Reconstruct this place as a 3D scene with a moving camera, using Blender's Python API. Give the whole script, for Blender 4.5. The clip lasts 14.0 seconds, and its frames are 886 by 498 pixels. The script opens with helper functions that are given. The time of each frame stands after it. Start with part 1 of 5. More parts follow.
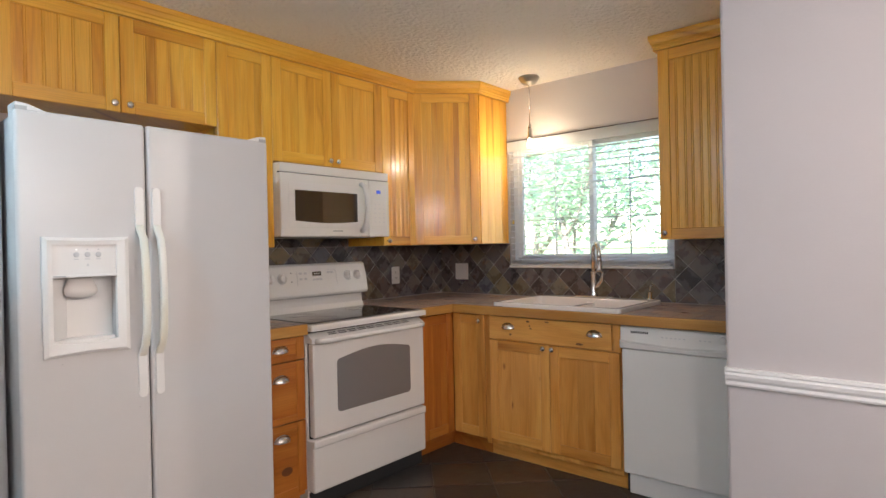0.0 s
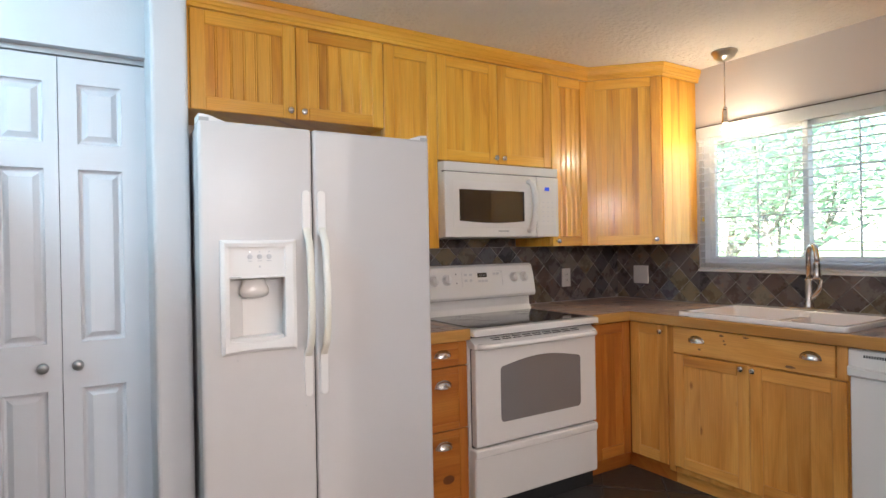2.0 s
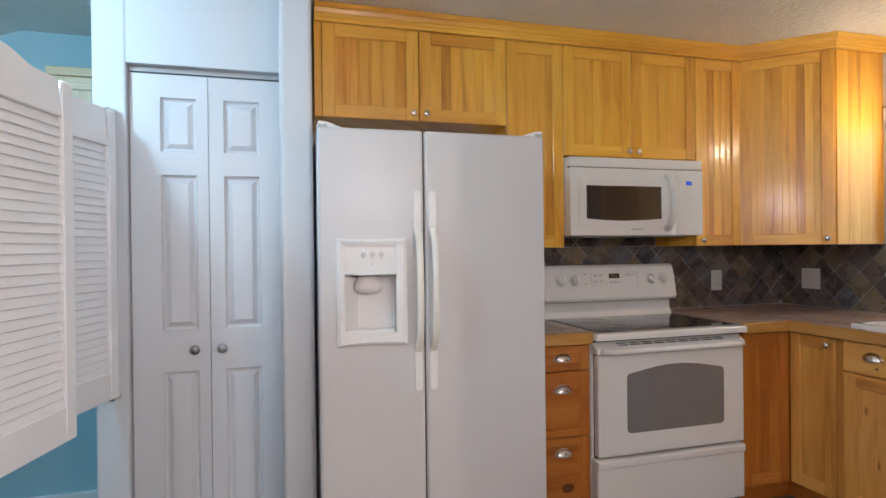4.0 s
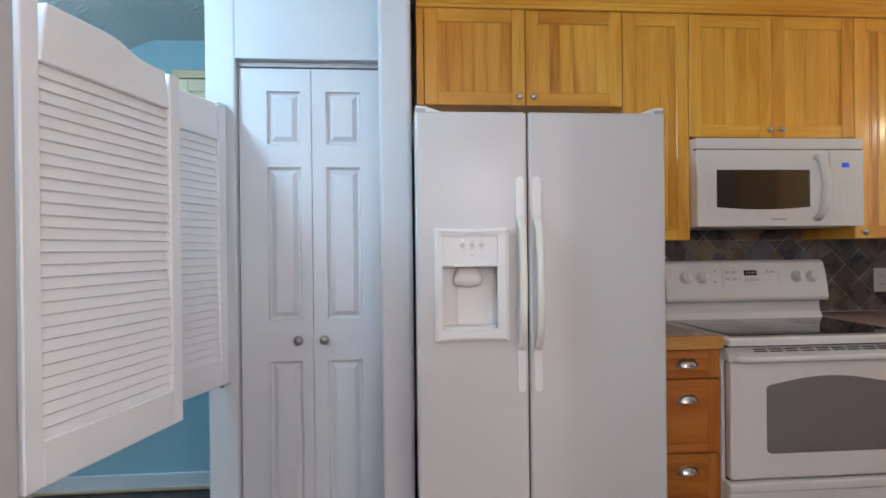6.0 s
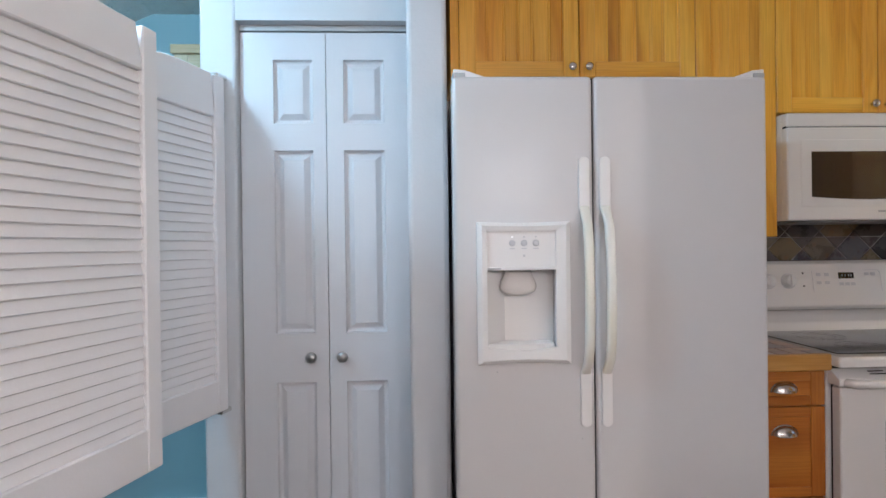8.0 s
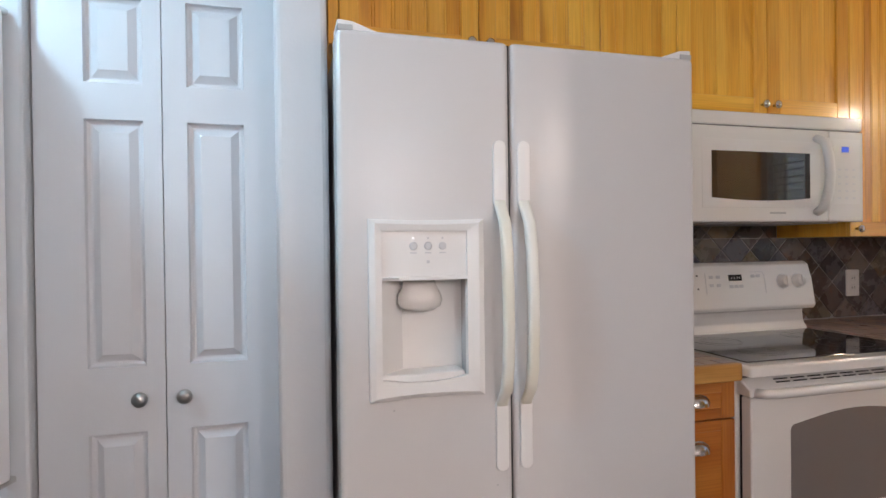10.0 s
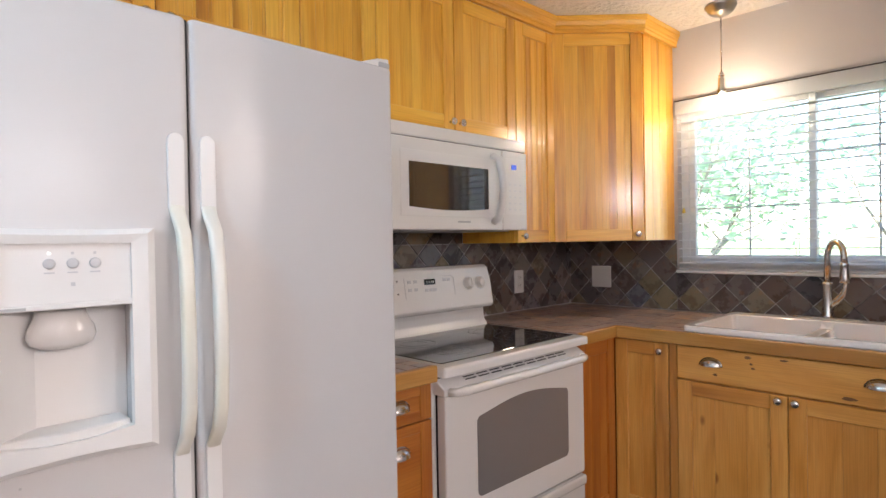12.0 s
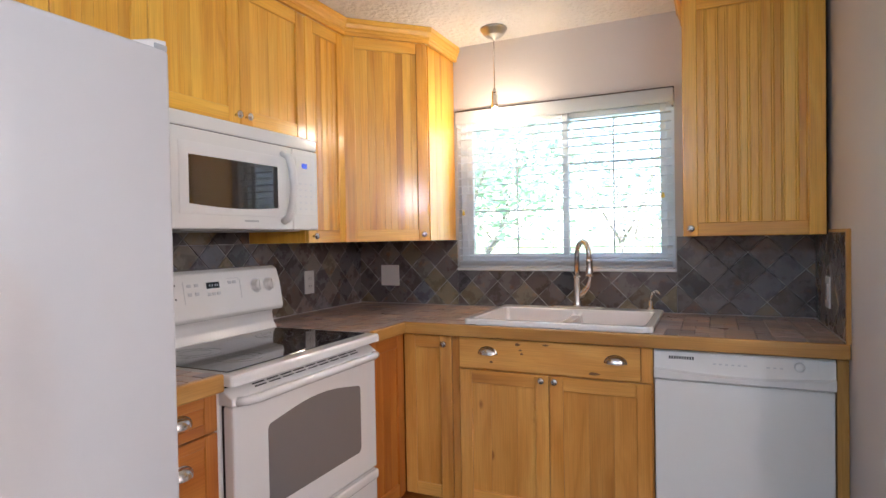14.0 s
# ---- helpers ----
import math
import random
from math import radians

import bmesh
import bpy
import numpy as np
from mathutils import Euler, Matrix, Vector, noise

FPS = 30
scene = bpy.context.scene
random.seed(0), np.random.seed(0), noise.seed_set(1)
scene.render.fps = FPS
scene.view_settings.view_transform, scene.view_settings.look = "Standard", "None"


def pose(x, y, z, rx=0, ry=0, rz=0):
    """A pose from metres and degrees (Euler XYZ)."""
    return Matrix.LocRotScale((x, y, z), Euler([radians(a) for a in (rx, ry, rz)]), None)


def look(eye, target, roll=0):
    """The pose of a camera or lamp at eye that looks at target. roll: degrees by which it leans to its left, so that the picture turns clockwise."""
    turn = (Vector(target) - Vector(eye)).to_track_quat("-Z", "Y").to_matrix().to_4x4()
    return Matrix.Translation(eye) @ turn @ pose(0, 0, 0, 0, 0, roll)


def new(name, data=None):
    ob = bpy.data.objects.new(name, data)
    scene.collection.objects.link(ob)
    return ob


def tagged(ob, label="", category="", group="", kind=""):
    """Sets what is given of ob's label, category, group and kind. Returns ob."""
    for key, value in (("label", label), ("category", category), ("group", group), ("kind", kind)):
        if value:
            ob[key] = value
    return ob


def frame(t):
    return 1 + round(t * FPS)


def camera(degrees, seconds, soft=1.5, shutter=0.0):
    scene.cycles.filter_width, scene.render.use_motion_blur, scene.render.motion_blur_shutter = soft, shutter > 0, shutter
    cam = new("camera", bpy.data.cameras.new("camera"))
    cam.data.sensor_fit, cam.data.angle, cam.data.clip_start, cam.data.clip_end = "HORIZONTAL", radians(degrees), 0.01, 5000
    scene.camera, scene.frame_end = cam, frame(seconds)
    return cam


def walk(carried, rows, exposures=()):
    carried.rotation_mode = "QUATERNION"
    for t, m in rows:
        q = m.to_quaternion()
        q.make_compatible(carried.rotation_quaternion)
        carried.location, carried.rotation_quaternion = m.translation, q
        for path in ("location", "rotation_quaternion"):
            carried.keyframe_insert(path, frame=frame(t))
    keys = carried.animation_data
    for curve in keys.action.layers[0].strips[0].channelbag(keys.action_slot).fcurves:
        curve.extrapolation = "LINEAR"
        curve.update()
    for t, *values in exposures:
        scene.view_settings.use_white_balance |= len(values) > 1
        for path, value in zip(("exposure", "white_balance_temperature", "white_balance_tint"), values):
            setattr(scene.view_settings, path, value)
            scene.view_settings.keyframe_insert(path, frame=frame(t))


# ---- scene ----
cam = camera(75.1, 14.0)
PATH = [
    (0, (-0.245, 0.031, 1.264), (-1.554, 1.543, 1.255), -1.2),
    (0.5, (-0.286, 0.107, 1.266), (-1.710, 1.512, 1.259), -1.2),
    (1, (-0.320, 0.147, 1.266), (-1.848, 1.437, 1.259), -1.1),
    (1.5, (-0.342, 0.156, 1.272), (-1.959, 1.333, 1.265), -1.1),
    (2, (-0.357, 0.183, 1.283), (-2.055, 1.240, 1.276), -1.0),
    (2.5, (-0.353, 0.237, 1.286), (-2.119, 1.175, 1.282), -0.9),
    (3, (-0.332, 0.291, 1.289), (-2.161, 1.100, 1.284), -0.8),
    (3.5, (-0.301, 0.323, 1.290), (-2.181, 1.004, 1.283), -0.7),
    (6, (-0.427, 0.422, 1.255), (-2.420, 0.589, 1.250), -0.6),
    (6.5, (-0.474, 0.423, 1.262), (-2.472, 0.520, 1.257), -0.6),
    (7, (-0.575, 0.430, 1.256), (-2.574, 0.485, 1.248), -0.6),
    (9.5, (-1.070, 0.329, 1.260), (-3.036, 0.693, 1.246), -0.8),
    (10, (-1.135, 0.383, 1.264), (-3.061, 0.921, 1.249), -0.7),
    (10.5, (-1.189, 0.419, 1.269), (-3.046, 1.160, 1.250), -0.8),
    (11, (-1.202, 0.440, 1.281), (-2.958, 1.397, 1.258), -0.8),
    (11.5, (-1.221, 0.456, 1.293), (-2.819, 1.658, 1.266), -0.9),
    (12, (-1.233, 0.463, 1.285), (-2.672, 1.853, 1.261), -1.0),
    (12.5, (-1.240, 0.479, 1.281), (-2.538, 2.000, 1.252), -1.0),
    (13, (-1.241, 0.476, 1.282), (-2.391, 2.112, 1.252), -1.1),
    (13.5, (-1.245, 0.465, 1.285), (-2.241, 2.200, 1.251), -1.0),
    (14, (-1.242, 0.449, 1.286), (-2.091, 2.259, 1.249), -1.0),
]
EXPOSURE = [(0, 2.42, 6800, 10), (0.6, 2.60, 6800, 10), (2, 2.54, 6600, 10), (3.5, 2.32, 6500, 10), (6.5, 2.13, 6250, 10), (9.5, 2.22, 6400, 11), (10, 2.24, 6650, 12), (10.8, 2.16, 6950, 13), (11.7, 2.46, 6700, 13), (12.7, 2.66, 6300, 12), (14, 2.71, 6200, 13)]
walk(cam, [(t, look(eye, target, roll)) for t, eye, target, roll in PATH], EXPOSURE)

# ---- measures ----
W, Y, RW, H = -3.172, 3.390, -0.834, 2.336   # wall behind the range, window wall, side wall, ceiling
ZC, FZ = 0.912, 0.028                        # counter height, floor


# ---- world, sun, lamps ----
world = bpy.data.worlds.new("sky")
scene.world = world
world.use_nodes = True
wn = world.node_tree.nodes
sky = wn.new("ShaderNodeTexSky")
sky.sky_type, sky.sun_disc = "NISHITA", False
sky.sun_elevation, sky.sun_rotation = radians(48), radians(200)
wn["Background"].inputs["Strength"].default_value = 0.15
world.node_tree.links.new(sky.outputs["Color"], wn["Background"].inputs["Color"])


def lamp(name, kind, place, power, colour, size=0.1, target=None):
    data = bpy.data.lights.new(name, kind)
    data.energy, data.color = power, colour
    if kind == "POINT":
        data.shadow_soft_size = size
    elif kind == "AREA":
        data.shape, data.size = "DISK", size
    ob = new(name, data)
    ob.matrix_world = look(place, target) if target else Matrix.Translation(place)
    return ob


sun = bpy.data.lights.new("sun", "SUN")
sun.energy, sun.angle, sun.color = 5.0, radians(0.5), (1.0, 0.95, 0.86)
sun_ob = new("sun", sun)
sun_ob.matrix_world = look((3, -6, 10), (0, 3, 0))
lamp("lamp_dining", "POINT", (1.0, 1.2, 1.76), 12.0, (0.98, 0.92, 0.95), 0.13)
# added fill that lifts the ceiling and lower fronts; no known fitting here
lamp("fill_entry", "POINT", (0.2, 0.30, 1.72), 5.2, (1.0, 0.93, 0.96), 0.10)
lamp("lamp_living", "POINT", (1.9, 3.25, 2.15), 22.0, (1.0, 0.87, 0.79), 0.02)
lamp("lamp_pendant", "POINT", (-2.231, Y - 0.19, 1.895), 2.1, (1.0, 0.84, 0.62), 0.03)
lamp("lamp_hall", "POINT", (-1.78, -0.62, 2.08), 9.0, (0.47, 0.77, 1.0), 0.06)

# ---- materials ----
def material(name, colour=(0.8, 0.8, 0.8), rough=0.5, metal=0.0, **extra):
    m = bpy.data.materials.new(name)
    m.use_nodes = True
    b = m.node_tree.nodes["Principled BSDF"]
    b.inputs["Base Color"].default_value = (*colour, 1)
    b.inputs["Roughness"].default_value = rough
    b.inputs["Metallic"].default_value = metal
    for key, value in extra.items():
        b.inputs[key.replace("_", " ")].default_value = value
    return m


class Nodes:
    """Short hand for one material's node tree."""

    def __init__(self, m):
        self.t = m.node_tree
        self.b = self.t.nodes["Principled BSDF"]

    def add(self, kind, **values):
        n = self.t.nodes.new("ShaderNode" + kind)
        for k, v in values.items():
            n.inputs[k.replace("_", " ")].default_value = v
        return n

    def link(self, a, b):
        self.t.links.new(a, b)

    def ramp(self, source, stops):
        r = self.t.nodes.new("ShaderNodeValToRGB")
        while len(r.color_ramp.elements) < len(stops):
            r.color_ramp.elements.new(0.5)
        for e, (p, c) in zip(r.color_ramp.elements, stops):
            e.position, e.color = p, (*c, 1)
        self.link(source, r.inputs["Fac"])
        return r.outputs["Color"]

    def mix(self, kind, fac, a, b):
        n = self.t.nodes.new("ShaderNodeMix")
        n.data_type, n.blend_type = "RGBA", kind
        for i, v in ((0, fac), (6, a), (7, b)):
            if hasattr(v, "is_linked"):
                self.link(v, n.inputs[i])
            else:
                n.inputs[i].default_value = v if i == 0 else (*v, 1)
        return n.outputs[2]

    def noise(self, vector, scale, detail=3.0, rough=0.5):
        n = self.add("TexNoise", Scale=scale, Detail=detail, Roughness=rough)
        if vector is not None:
            self.link(vector, n.inputs["Vector"])
        return n.outputs["Fac"]

    def coords(self, which="Object", scale=(1, 1, 1)):
        c = self.t.nodes.new("ShaderNodeTexCoord")
        m = self.add("Mapping", Scale=scale)
        self.link(c.outputs[which], m.inputs["Vector"])
        return m.outputs["Vector"]

    def bump(self, height, strength, distance=0.01):
        n = self.add("Bump", Strength=strength, Distance=distance)
        self.link(height, n.inputs["Height"])
        self.link(n.outputs["Normal"], self.b.inputs["Normal"])


def wood(name, dark, mid, light, knots=0.0, rough=0.36):
    """Varnished boards: the grain runs along u of each piece's own UV in metres."""
    m = material(name, mid, rough, Coat_Weight=0.55, Coat_Roughness=0.16)
    n = Nodes(m)
    long = n.coords("UV", (0.9, 12, 1))
    fine = n.coords("UV", (5, 240, 1))
    bend = n.noise(n.coords("UV", (1.3, 5.0, 1)), 1.0, 2)
    warp = n.t.nodes.new("ShaderNodeVectorMath")
    warp.operation = "ADD"
    shift = n.t.nodes.new("ShaderNodeCombineXYZ")
    gain = n.t.nodes.new("ShaderNodeMath")
    gain.operation, gain.inputs[1].default_value = "MULTIPLY", 3.0
    n.link(bend, gain.inputs[0])
    n.link(gain.outputs[0], shift.inputs["Y"])
    n.link(long, warp.inputs[0])
    n.link(shift.outputs[0], warp.inputs[1])
    grain = n.noise(warp.outputs[0], 1.0, 4, 0.55)
    base = n.ramp(grain, [(0.25, dark), (0.45, mid), (0.62, light), (0.8, mid)])
    pores = n.noise(fine, 1.0, 2)
    base = n.mix("MULTIPLY", 0.25, base, n.ramp(pores, [(0.35, (0.5, 0.4, 0.3)), (0.6, (1, 1, 1))]))
    own = n.t.nodes.new("ShaderNodeObjectInfo").outputs["Random"]
    tone = n.ramp(own, [(0.0, (0.62, 0.48, 0.36)), (0.10, (0.80, 0.70, 0.58)), (0.30, (0.95, 0.91, 0.85)), (0.60, (1.0, 1.0, 0.97)), (0.82, (1.02, 1.04, 1.05)), (1.0, (1.04, 1.12, 1.22))])
    base = n.mix("MULTIPLY", 0.55, base, tone)
    isle = n.t.nodes.new("ShaderNodeNewGeometry").outputs["Random Per Island"]
    base = n.mix("MULTIPLY", 0.5, base, n.ramp(isle, [(0.0, (0.80, 0.72, 0.64)), (0.5, (1, 1, 1)), (1.0, (1.03, 1.06, 1.1))]))
    streak = n.noise(n.coords("UV", (0.8, 8, 1)), 1.0, 3, 0.55)
    base = n.mix("MULTIPLY", 0.9, base, n.ramp(streak, [(0.28, (0.58, 0.44, 0.32)), (0.40, (0.93, 0.88, 0.80)), (0.50, (1, 1, 1)), (0.66, (1.03, 1.06, 1.1))]))
    if knots:
        v = n.add("TexVoronoi", Scale=1.0)
        n.link(n.coords("UV", (4.5, 9.0, 1)), v.inputs["Vector"])
        spot = n.ramp(v.outputs["Distance"], [(0.0, (0.25, 0.13, 0.06)), (0.07, (0.4, 0.22, 0.1)), (0.13, (1, 1, 1))])
        base = n.mix("MULTIPLY", knots, base, spot)
    n.link(base, n.b.inputs["Base Color"])
    n.bump(pores, 0.06, 0.001)
    return m


HONEY = wood("honey_wood", (0.72, 0.315, 0.030), (0.88, 0.445, 0.048), (0.93, 0.535, 0.075))
EDGE = wood("edge_wood", (0.42, 0.190, 0.040), (0.52, 0.260, 0.060), (0.60, 0.320, 0.085))
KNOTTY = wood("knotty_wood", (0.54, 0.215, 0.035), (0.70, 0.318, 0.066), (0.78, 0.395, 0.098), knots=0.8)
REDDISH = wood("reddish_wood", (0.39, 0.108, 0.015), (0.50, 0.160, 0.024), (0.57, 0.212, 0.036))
PALE = wood("pale_wood", (0.50, 0.36, 0.20), (0.62, 0.47, 0.28), (0.70, 0.56, 0.37))


def paint(name, colour, rough=0.6, bump=0.12, scale=90.0, blotch=0.05):
    """Rolled wall paint with a slight orange peel and very faint blotches."""
    m = material(name, colour, rough)
    n = Nodes(m)
    c = n.coords()
    big = n.noise(c, 1.7, 3)
    low = tuple(v * (1 - blotch) for v in colour)
    n.link(n.ramp(big, [(0.3, low), (0.7, colour)]), n.b.inputs["Base Color"])
    n.bump(n.noise(c, scale, 3), bump, 0.004)
    return m


WALL = paint("greige_paint", (0.60, 0.555, 0.53))
BLUE = paint("blue_paint", (0.36, 0.58, 0.64))
CLOSETWALL = paint("pale_grey_paint", (0.57, 0.575, 0.59))
# the greige again, darker and cooler to offset excess lamp light on one wall
WALL_DIM = paint("dimmed_greige_paint", (0.50, 0.470, 0.475))
TRIM = paint("white_trim_paint", (0.80, 0.80, 0.80), 0.35, 0.05)
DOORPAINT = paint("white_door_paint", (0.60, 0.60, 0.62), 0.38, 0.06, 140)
LOUVER = paint("white_louvre_paint", (0.82, 0.805, 0.81), 0.42, 0.06, 140)
CEIL = paint("knockdown_ceiling", (0.87, 0.84, 0.80), 0.8, 0.0)
n = Nodes(CEIL)
v = n.add("TexVoronoi", Scale=48.0)
v.feature = "SMOOTH_F1"
n.link(n.coords(), v.inputs["Vector"])
lump = n.mix("MIX", 0.5, v.outputs["Distance"], n.noise(n.coords(), 55, 4, 0.6))
n.bump(lump, 0.8, 0.022)

ENAMEL = material("white_enamel", (0.79, 0.775, 0.75), 0.16, Coat_Weight=0.4)
FRIDGE = material("textured_white_steel", (0.60, 0.585, 0.58), 0.25, Specular_IOR_Level=0.30)
n = Nodes(FRIDGE)
n.bump(n.noise(n.coords(), 260, 2), 0.10, 0.0012)
PLASTIC = material("white_plastic", (0.75, 0.735, 0.715), 0.30)
IVORY = material("ivory_plastic", (0.70, 0.685, 0.635), 0.3)
n = Nodes(IVORY)
n.link(n.ramp(n.noise(n.coords("Object", (9, 9, 2.2)), 1.0, 3), [(0.35, (0.74, 0.725, 0.67)), (0.60, (0.71, 0.67, 0.54))]), n.b.inputs["Base Color"])
GREYPLASTIC = material("grey_plastic", (0.42, 0.42, 0.42), 0.4)
SILVERBTN = material("silver_print", (0.55, 0.55, 0.56), 0.4)
PALEPRINT = material("pale_print", (0.68, 0.68, 0.69), 0.4)
RINGPRINT = material("burner_print", (0.07, 0.07, 0.07), 0.3)
PADDLE = material("translucent_paddle", (0.60, 0.575, 0.55), 0.2)
# near-black for slots and marks, and for shade filled into gaps
DARK = material("dark_gap", (0.012, 0.012, 0.012), 0.7)
GASKET = material("black_rubber", (0.02, 0.022, 0.024), 0.6)
BLACKGLASS = material("black_ceramic_glass", (0.012, 0.012, 0.013), 0.06, Coat_Weight=0.3)
OVENGLASS = material("grey_oven_glass", (0.205, 0.192, 0.188), 0.12, Coat_Weight=0.5)
MWGLASS = material("dark_microwave_glass", (0.035, 0.028, 0.026), 0.05, Coat_Weight=1.0)
NICKEL = material("brushed_nickel", (0.70, 0.68, 0.655), 0.22, 1.0)
n = Nodes(NICKEL)
n.bump(n.noise(n.coords("Object", (60, 60, 900)), 1, 2), 0.05, 0.001)
SATIN = material("satin_nickel", (0.52, 0.50, 0.47), 0.30, 1.0)
PEWTER = material("dark_pewter", (0.38, 0.37, 0.36), 0.33, 1.0)
# dark brown that stands for the shade line over the blind
SHADE_BROWN = material("shade_brown", (0.05, 0.035, 0.028), 0.5)
KNOT = paint("wood_knot", (0.20, 0.088, 0.030), 0.45, 0.1, 200, 0.5)
PORCELAIN = material("white_sink_enamel", (0.84, 0.82, 0.81), 0.12, Coat_Weight=0.5)
VINYL = material("white_vinyl", (0.87, 0.87, 0.87), 0.35)
SLAT = material("white_blind_slat", (0.88, 0.88, 0.88), 0.45)
n = Nodes(SLAT)
glow = n.t.nodes.new("ShaderNodeBsdfTranslucent")
glow.inputs["Color"].default_value = (0.85, 0.86, 0.88, 1)
both = n.t.nodes.new("ShaderNodeMixShader")
both.inputs[0].default_value = 0.6
n.link(n.b.outputs[0], both.inputs[1])
n.link(glow.outputs[0], both.inputs[2])
n.link(both.outputs[0], n.t.nodes["Material Output"].inputs["Surface"])
GLASS = material("window_glass", (1, 1, 1), 0.0, Transmission_Weight=1.0, IOR=1.05)
DISPLAY_BLUE = material("blue_display", (0.01, 0.02, 0.1), 0.3)
b = DISPLAY_BLUE.node_tree.nodes["Principled BSDF"]
b.inputs["Emission Color"].default_value, b.inputs["Emission Strength"].default_value = (0.03, 0.12, 1, 1), 0.12
BULB = material("lit_bulb", (1, 0.9, 0.75), 0.3)
b = BULB.node_tree.nodes["Principled BSDF"]
b.inputs["Emission Color"].default_value, b.inputs["Emission Strength"].default_value = (1, 0.86, 0.66, 1), 5.0
LED = material("white_indicator", (1, 1, 1), 0.3)
b = LED.node_tree.nodes["Principled BSDF"]
b.inputs["Emission Color"].default_value, b.inputs["Emission Strength"].default_value = (1, 1, 1, 1), 0.25


def slate(name, stops, rough=0.42, spec=0.5):
    """Cleft slate: every tile its own colour, with clouds of rust and grey."""
    m = material(name, (0.1, 0.1, 0.1), rough)
    n = Nodes(m)
    r = n.t.nodes.new("ShaderNodeObjectInfo").outputs["Random"]
    base = n.ramp(r, stops)
    c = n.coords()
    cloud = n.noise(c, 11, 5, 0.65)
    base = n.mix("MULTIPLY", 0.7, base, n.ramp(cloud, [(0.3, (0.55, 0.52, 0.5)), (0.55, (1, 1, 1)), (0.75, (1.25, 1.12, 0.95))]))
    rust = n.ramp(n.noise(c, 23, 4), [(0.58, (0, 0, 0)), (0.72, (1, 1, 1))])
    base = n.mix("MIX", rust, base, n.mix("MULTIPLY", 1.0, base, (1.3, 0.95, 0.7)))
    n.link(base, n.b.inputs["Base Color"])
    n.link(n.ramp(cloud, [(0.2, (rough - 0.12,) * 3), (0.8, (rough + 0.15,) * 3)]), n.b.inputs["Roughness"])
    n.bump(n.noise(c, 38, 5, 0.6), 0.35, 0.004)
    return m


SPLASH = slate("splash_slate", [(0.0, (0.056, 0.052, 0.058)), (0.2, (0.174, 0.143, 0.140)), (0.38, (0.118, 0.092, 0.085)), (0.5, (0.078, 0.067, 0.069)), (0.62, (0.241, 0.190, 0.118)), (0.75, (0.140, 0.134, 0.157)), (0.88, (0.202, 0.159, 0.146)), (1.0, (0.101, 0.072, 0.062))], 0.27)
COUNTER = slate("counter_slate", [(0.0, (0.256, 0.189, 0.171)), (0.3, (0.439, 0.311, 0.268)), (0.55, (0.293, 0.238, 0.238)), (0.75, (0.488, 0.342, 0.250)), (1.0, (0.220, 0.183, 0.183))], 0.33)
FLOORSLATE = slate("floor_slate", [(0.0, (0.030, 0.028, 0.028)), (0.35, (0.066, 0.046, 0.032)), (0.6, (0.045, 0.042, 0.042)), (0.8, (0.090, 0.055, 0.034)), (1.0, (0.038, 0.032, 0.029))], 0.4)
GROUT = paint("grey_grout", (0.30, 0.28, 0.26), 0.85, 0.2, 200)
n = Nodes(GROUT)
n.link(n.ramp(n.noise(n.coords(), 13, 3), [(0.36, (0.06, 0.055, 0.05)), (0.58, (0.46, 0.44, 0.42))]), n.b.inputs["Base Color"])
DARKGROUT = paint("dark_grout", (0.10, 0.095, 0.09), 0.85, 0.2, 200)


# ---- building helpers ----
def bm_new():
    bm = bmesh.new()
    bm.loops.layers.uv.new("UVMap")
    return bm


def finish(name, bm, mat, smooth=False):
    bmesh.ops.recalc_face_normals(bm, faces=bm.faces)
    me = bpy.data.meshes.new(name)
    bm.to_mesh(me)
    bm.free()
    me.materials.append(mat)
    if smooth:
        me.shade_smooth()
    return me


def part(name, bm, mat, parent=None, label="", smooth=False):
    ob = new(name, finish(name, bm, mat, smooth))
    if parent is not None:
        ob.parent = parent
        if parent.type == "EMPTY":
            ob.matrix_parent_inverse = Matrix.Translation(-parent.location)
    return tagged(ob, label)


def thing(name, place, label, category, group="", kind=""):
    ob = new(name)
    ob.empty_display_size = 0.05
    ob.location = place
    return tagged(ob, label, category, group, kind)


def setting(name, bm, mat, label, category, smooth=False):
    return tagged(part(name, bm, mat, None, "", smooth), label, category, "", "structure")


def block(bm, x0, x1, y0, y1, z0, z1, bevel=0.0, seg=2, grain=None, edges=None):
    """A box, its edges rounded by bevel; grain: the axis its wood runs along."""
    t = bm_new()
    bmesh.ops.create_cube(t, size=1)
    for v in t.verts:
        v.co = Vector(((x0 + x1) / 2 + v.co.x * (x1 - x0), (y0 + y1) / 2 + v.co.y * (y1 - y0), (z0 + z1) / 2 + v.co.z * (z1 - z0)))
    if bevel:
        geom = [e for e in t.edges if edges is None or edges((e.verts[0].co + e.verts[1].co) / 2, (e.verts[1].co - e.verts[0].co).normalized())]
        bmesh.ops.bevel(t, geom=geom, offset=bevel, segments=seg, profile=0.5, affect="EDGES")
    if grain is not None:
        grain_uv(t, grain)
    return join(bm, t)


def grain_uv(t, grain):
    uv = t.loops.layers.uv.verify()
    o1, o2 = random.uniform(0, 50), random.uniform(0, 50)
    rest = [i for i in range(3) if i != grain]
    for f in t.faces:
        for l in f.loops:
            c = l.vert.co
            l[uv].uv = (c[grain] + o1, c[rest[0]] + c[rest[1]] + o2)


